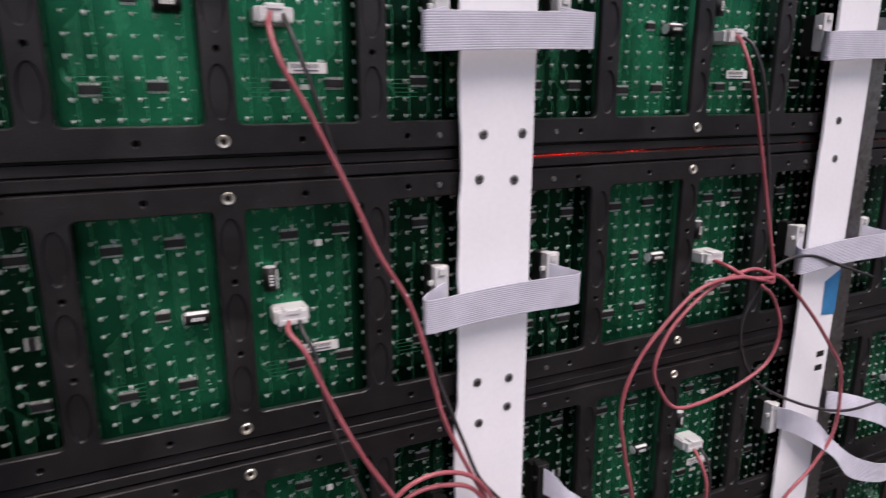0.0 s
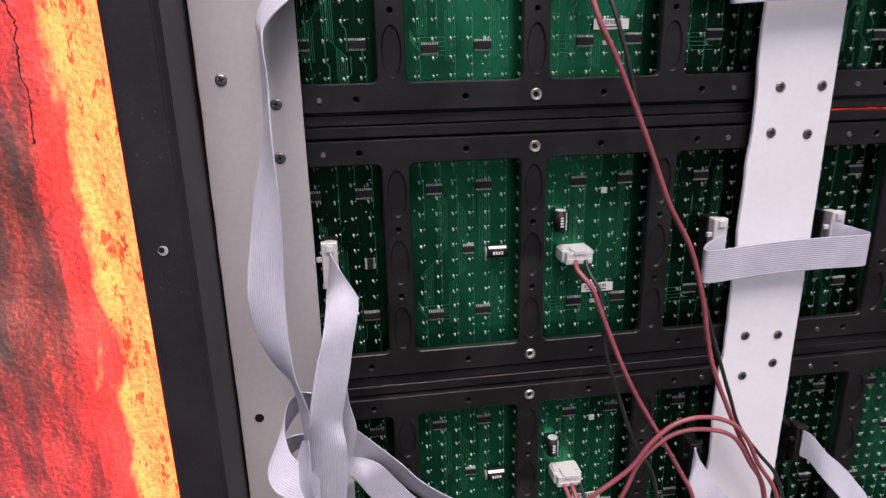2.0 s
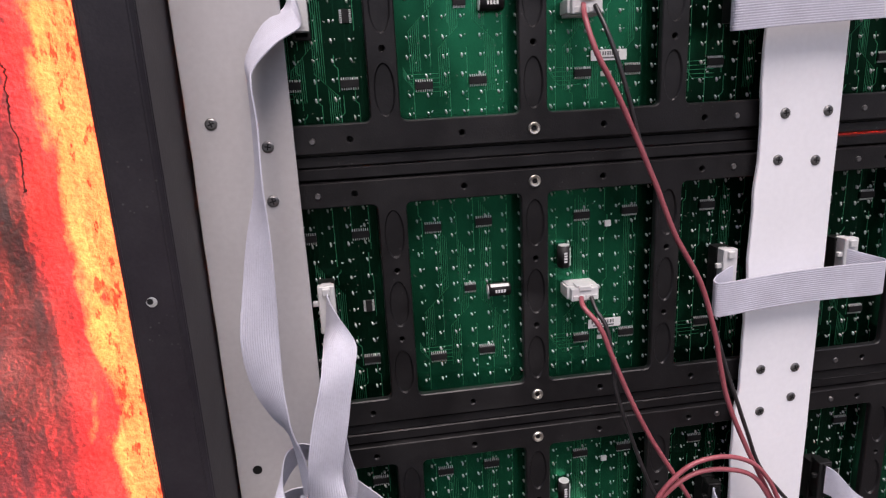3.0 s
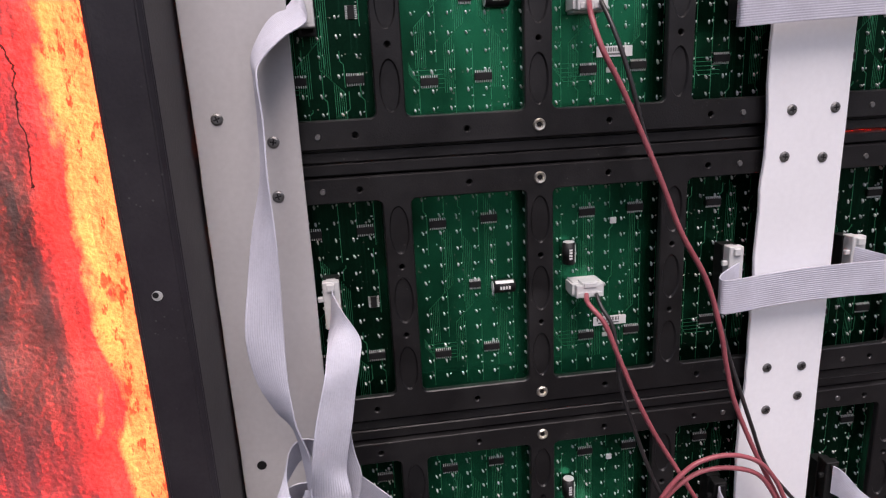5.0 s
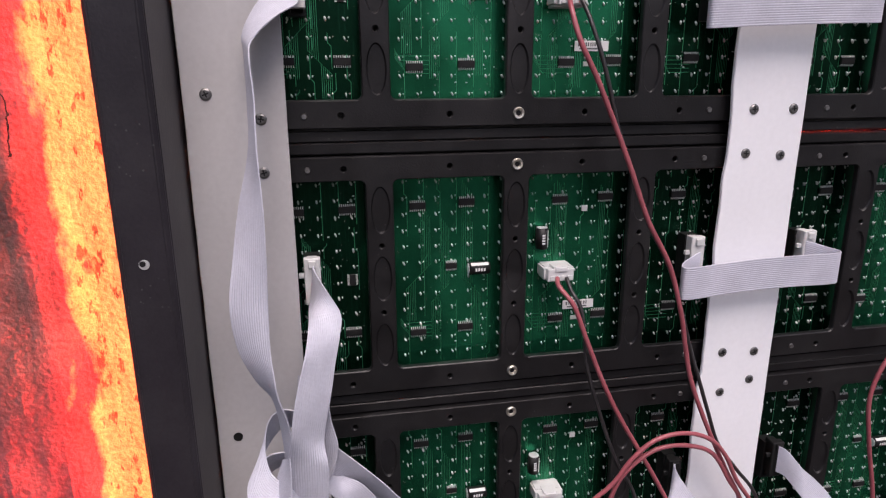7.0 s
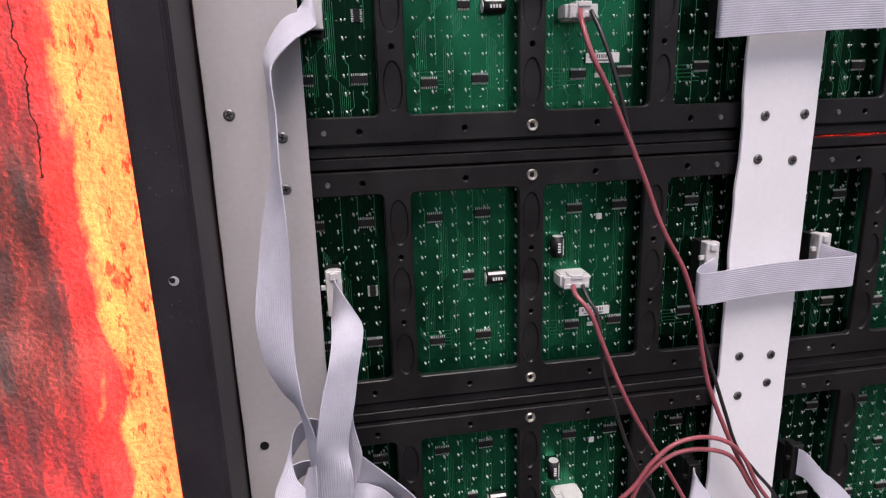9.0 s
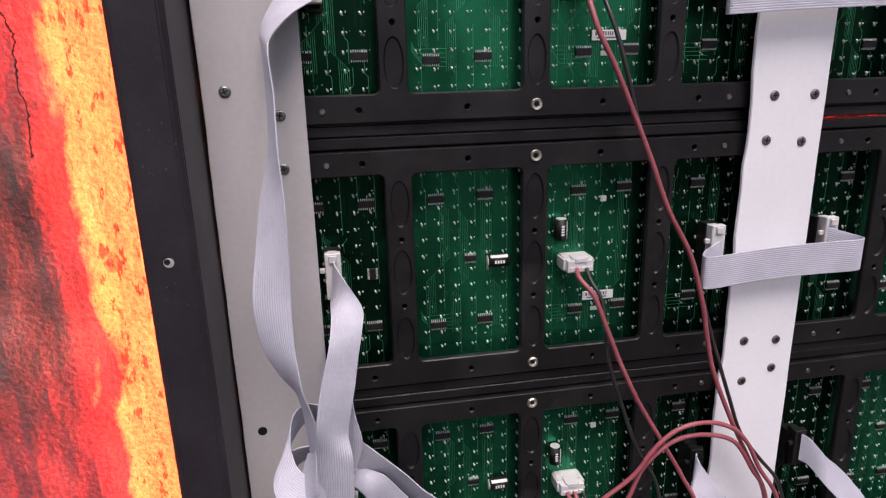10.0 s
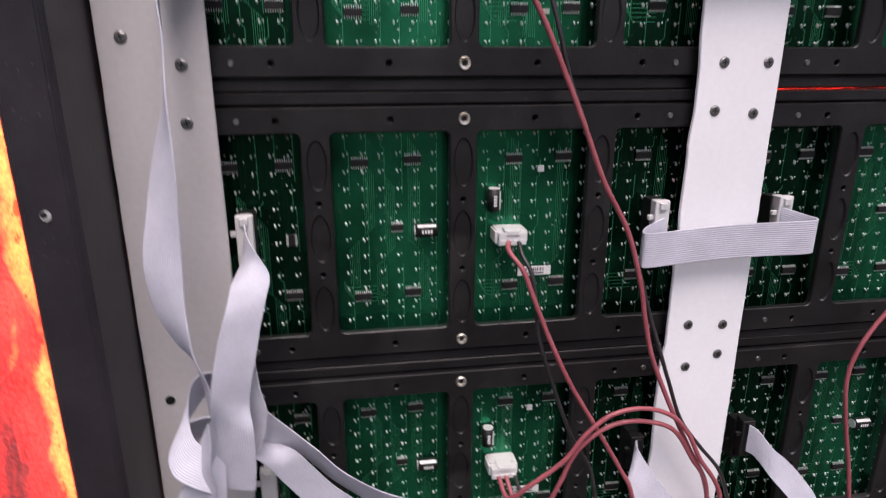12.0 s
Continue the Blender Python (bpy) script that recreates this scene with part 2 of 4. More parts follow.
    # a crack runs down the skim coat beside the break
    wander = maths("ABSOLUTE", maths("ADD", maths("MULTIPLY_ADD", big.outputs["Fac"], 0.045, xyz.outputs[0]), 0.2675))
    gap = maths("MULTIPLY", maths("LESS_THAN", wander, 0.0005), maths("GREATER_THAN", xyz.outputs[2], 1.29))
    split = t.nodes.new("ShaderNodeMixRGB")
    split.inputs[2].default_value = (0.02, 0.012, 0.010, 1)
    t.links.new(gap, split.inputs[0])
    t.links.new(pale.outputs[0], split.inputs[1])
    t.links.new(split.outputs[0], p.inputs["Base Color"])
    p.inputs["Roughness"].default_value = 0.9
    b = node(t, "ShaderNodeBump", Strength=0.75, Distance=0.002)
    t.links.new(grit.outputs["Fac"], b.inputs["Height"])
    t.links.new(b.outputs[0], p.inputs["Normal"])
    return m


PLASTER = wall_material()
CEMENT = coat("dark_earth", (0.022, 0.020, 0.018), (0.050, 0.047, 0.042), (0.75, 0.95), scale=4, fine=120, bump=0.5)


# ---- mesh helpers ----
def mesh_of(name, bm, mat, smooth=False):
    me = bpy.data.meshes.new(name)
    bm.to_mesh(me)
    bm.free()
    me.materials.append(mat)
    if smooth:
        for f in me.polygons:
            f.use_smooth = True
    return me


def part(name, bm, mat, parent=None, label="", smooth=False, at=None):
    me = bm if isinstance(bm, bpy.types.Mesh) else mesh_of(name, bm, mat, smooth)
    ob = new(name, me)
    if parent:
        ob.parent = parent
    if at is not None:
        ob.matrix_basis = at
    return tagged(ob, label)


def thing(name, label, category, group="", kind="", at=None):
    ob = new(name)
    ob.empty_display_size = 0.02
    if at is not None:
        ob.matrix_basis = at
    return tagged(ob, label, category, group, kind)


def box(bm, x0, x1, y0, y1, z0, z1, bevel=0.0, segments=2):
    made = bmesh.ops.create_cube(bm, size=1.0, matrix=Matrix.Translation(((x0 + x1) / 2, (y0 + y1) / 2, (z0 + z1) / 2)) @ Matrix.Diagonal((x1 - x0, y1 - y0, z1 - z0, 1)))
    if bevel:
        edges = list({e for v in made["verts"] for e in v.link_edges})
        bmesh.ops.bevel(bm, geom=edges, offset=bevel, segments=segments, affect="EDGES", profile=0.6)
    return bm


def rod(bm, r0, r1, y0, y1, x=0.0, z=0.0, sides=16, caps=True):
    """A round piece along y."""
    m = Matrix.Translation((x, (y0 + y1) / 2, z)) @ Matrix.Rotation(radians(90), 4, "X")
    bmesh.ops.create_cone(bm, cap_ends=caps, segments=sides, radius1=r1, radius2=r0, depth=abs(y1 - y0), matrix=m)
    return bm


def round_rect(cx, cz, hx, hz, r, steps=4):
    pts = []
    for i, (sx, sz) in enumerate(((1, 1), (-1, 1), (-1, -1), (1, -1))):
        for k in range(steps + 1):
            a = radians(90 * (i + k / steps))
            pts.append((cx + sx * (hx - r) + r * math.cos(a), cz + sz * (hz - r) + r * math.sin(a)))
    return pts


def smooth_path(points, per=10):
    """Catmull-Rom through points of any dimension."""
    p = [np.array(q, float) for q in points]
    p = [2 * p[0] - p[1]] + p + [2 * p[-1] - p[-2]]
    out = []
    for i in range(1, len(p) - 2):
        for k in range(per):
            t = k / per
            out.append(0.5 * (2 * p[i] + (p[i + 1] - p[i - 1]) * t + (2 * p[i - 1] - 5 * p[i] + 4 * p[i + 1] - p[i + 2]) * t * t + (3 * p[i] - p[i - 1] - 3 * p[i + 1] + p[i + 2]) * t ** 3))
    out.append(p[-2])
    return out


def tube(points, radius, sides=10, per=10):
    pts = [Vector(q) for q in smooth_path(points, per)]
    bm = bmesh.new()
    side = Vector((0, -1, 0))
    rings = []
    for i, q in enumerate(pts):
        d = (pts[min(i + 1, len(pts) - 1)] - pts[max(i - 1, 0)]).normalized()
        side = (side - d * side.dot(d)).normalized()
        up = d.cross(side)
        rings.append([bm.verts.new(q + radius * (math.cos(a) * side + math.sin(a) * up)) for a in (2 * math.pi * k / sides for k in range(sides))])
    for a, b in zip(rings, rings[1:]):
        for k in range(sides):
            bm.faces.new((a[k], a[(k + 1) % sides], b[(k + 1) % sides], b[k]))
    bm.faces.new(rings[0][::-1])
    bm.faces.new(rings[-1])
    bmesh.ops.recalc_face_normals(bm, faces=bm.faces[:])
    return bm


def ribbon_band(stations, wires=16, thick=0.0009, per=10):
    """A flat cable of round wires side by side. Stations: middle x, y, z and the half-width vector."""
    st = smooth_path(stations, per)
    n = wires * 4
    bm = bmesh.new()
    rings = []
    for i, s in enumerate(st):
        d = Vector(st[min(i + 1, len(st) - 1)][:3] - st[max(i - 1, 0)][:3]).normalized()
        c, w = Vector(s[:3]), Vector(s[3:6])
        up = d.cross(w).normalized()
        ring = []
        for k in range(n + 1):
            u = -1 + 2 * k / n
            h = thick * (0.32 + 0.18 * abs(math.sin(math.pi * wires * (u + 1) / 2)))
            ring.append((c + w * u + up * h, c + w * u - up * h))
        rings.append(([bm.verts.new(a) for a, b in ring], [bm.verts.new(b) for a, b in ring]))
    for (a0, a1), (b0, b1) in zip(rings, rings[1:]):
        for k in range(n):
            bm.faces.new((a0[k], a0[k + 1], b0[k + 1], b0[k]))
            bm.faces.new((a1[k + 1], a1[k], b1[k], b1[k + 1]))
        bm.faces.new((a1[0], a0[0], b0[0], b1[0]))
        bm.faces.new((a0[n], a1[n], b1[n], b0[n]))
    bmesh.ops.recalc_face_normals(bm, faces=bm.faces[:])
    return bm


# ---- setting: ground and wall behind the display ----
GROUND = 0.80


def make_ground():
    bm = bmesh.new()
    bmesh.ops.create_grid(bm, x_segments=40, y_segments=40, size=60, matrix=Matrix.Translation((0, 0, GROUND)))
    tagged(part("ground", bm, CEMENT), "dark trodden earth ground in front of the wall", "ground", kind="structure")


def make_wall():
    """A rough plastered wall; the stretch beside the display has its hollows and lumps modelled."""
    xs = np.concatenate([np.linspace(-6, -0.62, 12), np.arange(-0.60, -0.14, 0.004), np.linspace(-0.1, 6, 14)])
    zs = np.concatenate([np.arange(GROUND - 0.02, 1.75, 0.006), np.linspace(1.8, 3.6, 8)])
    verts, faces = [], []
    for x in xs:
        for z in zs:
            lump = 0.0035 * noise.fractal(Vector((x * 10, 0.3, z * 4)), 1.0, 2.0, 4)
            ridge = 0.0012 * noise.fractal(Vector((x * 60, 4.1, z * 14)), 0.8, 2.0, 4)
            # a shallow leaning break in the render coat
            edge = x + 0.277 + 0.01 * (z - 1.22) + 0.012 * noise.noise(Vector((0, 2.2, z * 16)))
            ledge = 0.005 * (1 + math.tanh(edge / 0.008))
            verts.append((x, 0.066 - lump - ridge + ledge, z))
    n = len(zs)
    for i in range(len(xs) - 1):
        for j in range(n - 1):
            a = i * n + j
            faces.append((a, a + n, a + n + 1, a + 1))
    base = len(verts)
    x0, x1, z0, z1 = xs[0], xs[-1], zs[0], zs[-1]
    verts += [(x0, 0.33, z0), (x1, 0.33, z0), (x1, 0.33, z1), (x0, 0.33, z1)]
    faces.append((base, base + 3, base + 2, base + 1))
    top = [i * n + n - 1 for i in range(len(xs))]
    faces.append((*top, base + 2, base + 3))
    faces.append((*range(n - 1, -1, -1), base, base + 3))
    faces.append((*((len(xs) - 1) * n + j for j in range(n)), base + 2, base + 1))
    me = bpy.data.meshes.new("wall_back")
    me.from_pydata([tuple(map(float, v)) for v in verts], [], faces)
    me.materials.append(PLASTER)
    tagged(new("wall_back", me), "rough brown plastered wall lit red by the display", "wall", kind="structure")


make_ground()
make_wall()

# ---- display modules ----
MODULE_W, MODULE_H = 0.32, 0.16
BOARD_Y = 0.0145
WINDOWS = ((-0.1200, 0.0318), (-0.0401, 0.0324), (0.0401, 0.0324), (0.1200, 0.0318))


def frame_mesh():
    """The moulded back: a plate with four windows, oval dimples and screw holes over a lower rim."""
    bm = bmesh.new()

    def loop(pts, y):
        return [bm.verts.new((x, y, z)) for x, z in pts]

    def ring_edges(vs):
        return [bm.edges.new((vs[i], vs[(i + 1) % len(vs)])) for i in range(len(vs))]

    def bridge(a, b):
        for i in range(len(a)):
            j = (i + 1) % len(a)
            bm.faces.new((a[i], a[j], b[j], b[i]))

    outer = loop(round_rect(0, 0, 0.1516, 0.0718, 0.002, 2), 0.0)
    edges = ring_edges(outer)
    shoulder = loop(round_rect(0, 0, 0.1520, 0.0722, 0.002, 2), 0.0007)
    bridge(outer, shoulder)
    low = loop(round_rect(0, 0, 0.1526, 0.0728, 0.002, 2), 0.0090)
    bridge(shoulder, low)
    wells = []
    for cx, hx in WINDOWS:
        wells.append((lambda g, cx=cx, hx=hx: round_rect(cx, 0.0008, hx + g, 0.0580 + g, 0.0032 + g, 4), 0.0036, False))
    for cx in (-0.08, 0.0, 0.08):
        for cz in (-0.0412, 0.0005, 0.0415):
            wells.append((lambda g, cx=cx, cz=cz: [(cx + (0.0050 + g) * math.cos(a), cz + (0.0132 + g) * math.sin(a)) for a in (2 * math.pi * k / 24 for k in range(24))], 0.0012, True))
        for cz in (-0.0205, 0.0205):
            wells.append((lambda g, cx=cx, cz=cz: [(cx + (0.0014 + g) * math.cos(a), cz + (0.0014 + g) * math.sin(a)) for a in (2 * math.pi * k / 10 for k in range(10))], 0.009, True))
    for cx in (-0.1, -0.04, 0.04, 0.1):
        for cz in (-0.0655, 0.0655):
            wells.append((lambda g, cx=cx, cz=cz: [(cx + (0.0015 + g) * math.cos(a), cz + (0.0015 + g) * math.sin(a)) for a in (2 * math.pi * k / 12 for k in range(12))], 0.009, True))
    for shape, depth, floor in wells:
        a, b, c = loop(shape(0.0006), 0.0), loop(shape(0.0), 0.0007), loop(shape(-0.0003), depth)
        edges += ring_edges(a)
        bridge(a, b)
        bridge(b, c)
        if floor:
            bm.faces.new(c)
    bmesh.ops.triangle_fill(bm, use_beauty=True, edges=edges)
    # lower rim round the plate, and the skirt down to the diodes
    a = loop(round_rect(0, 0, 0.1539, 0.0741, 0.002, 2), 0.0090)
    a2 = loop(round_rect(0, 0, 0.1539, 0.0741, 0.002, 2), 0.0030)
    b = loop(round_rect(0, 0, 0.1591, 0.0791, 0.001, 2), 0.0030)
    c = loop(round_rect(0, 0, 0.1599, 0.0799, 0.001, 2), 0.0040)
    d = loop(round_rect(0, 0, 0.1599, 0.0799, 0.001, 2), 0.030)
    for p, q in ((low, a), (a, a2), (a2, b), (b, c), (c, d)):
        bridge(p, q)
    bmesh.ops.recalc_face_normals(bm, faces=bm.faces[:])
    return mesh_of("back_frame", bm, BLACK_PLASTIC)


def pins_mesh():
    """Solder joints of the diodes, two to a pixel, each with a clipped lead."""
    rng = random.Random(4)
    verts, faces = [], []

    def blob(x, z, rx, rz, h, turn):
        n, b = 8, len(verts)
        c, s = math.cos(turn), math.sin(turn)
        for k, y in ((1.0, 0.0001), (0.92, 0.45), (0.6, 0.85)):
            for i in range(n):
                a = 2 * math.pi * i / n
                u, v = k * rx * math.cos(a), k * rz * math.sin(a)
                verts.append((x + u * c - v * s, BOARD_Y - h * y, z + u * s + v * c))
        verts.append((x, BOARD_Y - h, z))
        for k in range(n):
            j = (k + 1) % n
            for q in (0, n):
                faces.append((b + q + k, b + q + j, b + q + n + j, b + q + n + k))
            faces.append((b + 2 * n + k, b + 2 * n + j, b + 3 * n))

    for i in range(32):
        for j in range(16):
            x, z = -0.155 + 0.01 * i, -0.075 + 0.01 * j
            if abs(z) > 0.070:
                continue
            x, z = x + rng.uniform(-0.0003, 0.0003), z + rng.uniform(-0.0003, 0.0003)
            blob(x - 0.0008, z, rng.uniform(0.00055, 0.00075), rng.uniform(0.0012, 0.0016), rng.uniform(0.0008, 0.0017), radians(rng.uniform(4, 30)))
            blob(x + 0.0013, z + rng.uniform(0.0004, 0.0009), rng.uniform(0.00035, 0.0005), rng.uniform(0.0004, 0.0008), rng.uniform(0.0003, 0.0007), radians(rng.uniform(-40, 5)))
    me = bpy.data.meshes.new("pin_field")
    me.from_pydata(verts, [], faces)
    me.materials.append(SOLDER)
    for f in me.polygons:
        f.use_smooth = True
    return me


def specks_mesh():
    """Tiny surface-mounted parts strewn between the pins."""
    rng = random.Random(9)
    bm = bmesh.new()
    for cx, hx in WINDOWS:
        for _ in range(15):
            x, z = cx + rng.uniform(-hx, hx) * 0.9, rng.uniform(-0.053, 0.053)
            a, b = rng.choice(((0.0003, 0.0005), (0.0006, 0.0003), (0.0003, 0.0003)))
            box(bm, x - a, x + a, BOARD_Y - 0.0005, BOARD_Y, z - b, z + b)
    return mesh_of("component_scatter", bm, SOLDER)


def tracks_mesh():
    """Copper tracks under the mask: one broken line beside each column of pins, and bundles that jog aside."""
    rng = random.Random(6)
    verts, faces = [], []
    y = BOARD_Y - 0.00012

    def run(points, half=0.00017):
        for (x0, z0), (x1, z1) in zip(points, points[1:]):
            d = math.hypot(x1 - x0, z1 - z0)
            if d < 1e-6:
                continue
            nx, nz = -(z1 - z0) / d * half, (x1 - x0) / d * half
            b = len(verts)
            for x, z in ((x0 + nx, z0 + nz), (x1 + nx, z1 + nz), (x1 - nx, z1 - nz), (x0 - nx, z0 - nz)):
                verts.append((x, y, z))
                verts.append((x, BOARD_Y + 0.0001, z))
            faces.append((b, b + 2, b + 4, b + 6))
            for k in range(4):
                a, c = b + 2 * k, b + 2 * ((k + 1) % 4)
                faces.append((a, c, c + 1, a + 1))

    for i in range(32):
        x, z = -0.155 + 0.01 * i + 0.0019, -0.072
        while z < 0.066:
            end = z + rng.choice((0.010, 0.020, 0.030, 0.040))
            if rng.random() < 0.72:
                jog = rng.choice((0, 0, 0.0018, -0.0018))
                mid = z + 0.6 * (end - z)
                run([(x, z), (x, mid), (x + jog, mid + abs(jog)), (x + jog, min(end - 0.001, 0.072))])
            z = end + 0.001
    for cx, hx in WINDOWS:
        for bundle in range(3):
            x, z0, z1 = cx + rng.uniform(-0.8, 0.6) * hx, rng.uniform(-0.055, -0.02), rng.uniform(0.0, 0.055)
            turn = rng.choice((-1, 1)) * rng.uniform(0.004, 0.010)
            for k in range(rng.randint(4, 7)):
                u = x + 0.0011 * k
                bend = z0 + 0.3 * (z1 - z0) + 0.0011 * k * (1 if turn < 0 else -1)
                run([(u, z1 - 0.0015 * k), (u, bend), (u + turn, bend - abs(turn)), (u + turn, z0 - 0.012)], 0.00013)
        for k in range(5):
            run([(cx - hx + 0.004, -0.030 - 0.0012 * k), (cx - hx + 0.006 + 0.0012 * k, -0.034 - 0.0024 * k), (cx - hx + 0.024, -0.034 - 0.0024 * k)], 0.00013)
    me = bpy.data.meshes.new("track_field")
    me.from_pydata(verts, [], faces)
    me.materials.append(TRACK)
    return me


def chip_meshes(w=0.0098, h=0.0040, legs=8):
    body = mesh_of("ic_chip", box(bmesh.new(), -w / 2, w / 2, -0.0019, -0.0003, -h / 2, h / 2, 0.0002, 1), EPOXY)
    bm = bmesh.new()
    for k in range(legs):
        x = -w / 2 + w * (k + 0.5) / legs
        for s in (-1, 1):
            box(bm, x - 0.00024, x + 0.00024, -0.0013, -0.0009, min(s * h / 2, s * (h / 2 + 0.0007)), max(s * h / 2, s * (h / 2 + 0.0007)))
            box(bm, x - 0.00024, x + 0.00024, -0.0010, -0.0001, min(s * (h / 2 + 0.0005), s * (h / 2 + 0.0013)), max(s * (h / 2 + 0.0005), s * (h / 2 + 0.0013)))
    return body, mesh_of("lead_frame", bm, SOLDER)


def capacitor_meshes():
    bm = bmesh.new()
    m = Matrix.Rotation(radians(90), 4, "Y") @ Matrix.Diagonal((1, 1, 1, 1))
    bmesh.ops.create_cone(bm, cap_ends=True, segments=18, radius1=0.0040, radius2=0.0040, depth=0.0132, matrix=m)
    bmesh.ops.bevel(bm, geom=[e for e in bm.edges if len(e.link_faces) == 2 and any(len(f.verts) > 4 for f in e.link_faces)], offset=0.0005, segments=2, affect="EDGES")
    can = mesh_of("capacitor", bm, EPOXY, True)
    bm = bmesh.new()
    verts = []
    for x in (-0.0055, 0.0055):
        verts.append([bm.verts.new((x, -0.00408 * math.sin(a), 0.00408 * math.cos(a))) for a in (radians(20 + 8 * k) for k in range(5))])
    for k in range(4):
        bm.faces.new((verts[0][k], verts[0][k + 1], verts[1][k + 1], verts[1][k]))
    stripe = mesh_of("stripe", bm, PAPER)
    bm = bmesh.new()
    for k in range(4):
        box(bm, -0.003 + k * 0.0017, -0.0019 + k * 0.0017, -0.0042, -0.0040, -0.0010, 0.0009)
    marks = mesh_of("print_mark", bm, PAPER)
    bm = bmesh.new()
    bmesh.ops.create_cone(bm, cap_ends=True, segments=18, radius1=0.0034, radius2=0.0034, depth=0.0004, matrix=Matrix.Translation((-0.0067, 0, 0)) @ m)
    return can, stripe, marks, mesh_of("end_cap", bm, ALUMINIUM)


def connector_mesh():
    """White nylon power plug in its shrouded socket, with latch and finger ribs."""
    bm = bmesh.new()
    box(bm, -0.0105, 0.0105, 0.0035, 0.0145, -0.0055, 0.0055, 0.0006)
    box(bm, -0.0100, 0.0100, -0.0035, 0.0040, -0.0046, 0.0046, 0.0006)
    box(bm, -0.0058, 0.0058, -0.0030, 0.0060, 0.0040, 0.0066, 0.0005)
    box(bm, -0.0045, 0.0045, -0.0044, -0.0020, 0.0030, 0.0060, 0.0004)
    for s in (-1, 1):
        box(bm, min(s * 0.0096, s * 0.0118), max(s * 0.0096, s * 0.0118), 0.0005, 0.0140, -0.0035, 0.0045, 0.0004)
    for k in range(4):
        x = -0.0069 + 0.0046 * k
        box(bm, x - 0.0017, x + 0.0017, -0.0041, -0.0033, -0.0038, -0.0004, 0.0002, 1)
    return mesh_of("power_connector", bm, NYLON)


def insert_meshes():
    bm = bmesh.new()
    n = 20
    rings = []
    for r, y in ((0.0036, 0.0006), (0.0034, -0.0007), (0.0029, -0.0013), (0.0020, -0.0011), (0.0014, 0.0001), (0.0012, 0.002)):
        rings.append([bm.verts.new((r * math.cos(2 * math.pi * k / n), y, r * math.sin(2 * math.pi * k / n))) for k in range(n)])
    for a, b in zip(rings, rings[1:]):
        for k in range(n):
            bm.faces.new((a[k], a[(k + 1) % n], b[(k + 1) % n], b[k]))
    bm.faces.new(rings[-1])
    bmesh.ops.recalc_face_normals(bm, faces=bm.faces[:])
    return mesh_of("threaded_insert", bm, BRASS)


def stud_mesh():
    bm = rod(bmesh.new(), 0.0014, 0.0020, -0.0009, 0.0003, sides=10)
    return mesh_of("screw_stud", bm, STEEL)


def header_mesh():
    """Black shrouded pin header."""
    bm = bmesh.new()
    box(bm, -0.0045, 0.0045, 0.0055, 0.0145, -0.0150, -0.0135)
    box(bm, -0.0045, 0.0045, 0.0055, 0.0145, 0.0135, 0.0150)
    for s in (-1, 1):
        box(bm, min(s * 0.0032, s * 0.0045), max(s * 0.0032, s * 0.0045), 0.0055, 0.0145, -0.0135, 0.0135)
    box(bm, -0.0032, 0.0032, 0.0125, 0.0145, -0.0135, 0.0135)
    return mesh_of("data_header", bm, EPOXY)


FRAME, PINS, SPECKS, TRACKS = frame_mesh(), pins_mesh(), specks_mesh(), tracks_mesh()
IC, IC_LEGS = chip_meshes()
SO8, SO8_LEGS = chip_meshes(0.0070, 0.0036, 8)
CAP, CAP_STRIPE, CAP_MARKS, CAP_END = capacitor_meshes()
PLUG_SOCKET, INSERT, STUD, HEADER = connector_mesh(), insert_meshes(), stud_mesh(), header_mesh()
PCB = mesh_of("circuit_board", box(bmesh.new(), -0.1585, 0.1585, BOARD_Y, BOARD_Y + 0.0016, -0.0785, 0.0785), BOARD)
LED_FACE = mesh_of("diode_face", box(bmesh.new(), -0.1592, 0.1592, 0.0305, 0.0330, -0.0792, 0.0792), LIT)
STICKER = mesh_of("barcode_label", box(bmesh.new(), -0.0105, 0.0105, BOARD_Y - 0.0026, BOARD_Y - 0.0022, -0.0029, 0.0029), PAPER)
bm = bmesh.new()
rng = random.Random(2)
x = -0.0085
while x < 0.006:
    w = rng.uniform(0.0004, 0.0011)
    box(bm, x, x + w, BOARD_Y - 0.0028, BOARD_Y - 0.0026, -0.0002, 0.0020)
    x += w + rng.uniform(0.0004, 0.0009)
box(bm, -0.0075, 0.0060, BOARD_Y - 0.0028, BOARD_Y - 0.0026, -0.0019, -0.0010)
STICKER_BARS = mesh_of("print_mark", bm, INK)
SMALL_LABEL = mesh_of("small_label", box(bmesh.new(), -0.0032, 0.0032, BOARD_Y - 0.0004, BOARD_Y - 0.0001, -0.0014, 0.0014), GREY_PAPER)
CRYSTAL = mesh_of("marked_square", box(bmesh.new(), -0.0019, 0.0019, BOARD_Y - 0.0012, BOARD_Y, -0.0019, 0.0019, 0.0002, 1), PAPER)

CHIPS = ((-0.0570, 0.0405), (-0.0270, 0.0418), (-0.0575, -0.0400), (-0.0275, -0.0385), (0.0325, 0.0408), (0.0625, 0.0415), (0.0325, -0.0375), (0.0620, -0.0365),
         (-0.0985, 0.0400), (-0.1280, 0.0395), (-0.0975, -0.0370), (-0.1280, -0.0370), (0.1125, 0.0410), (0.1125, -0.0350))


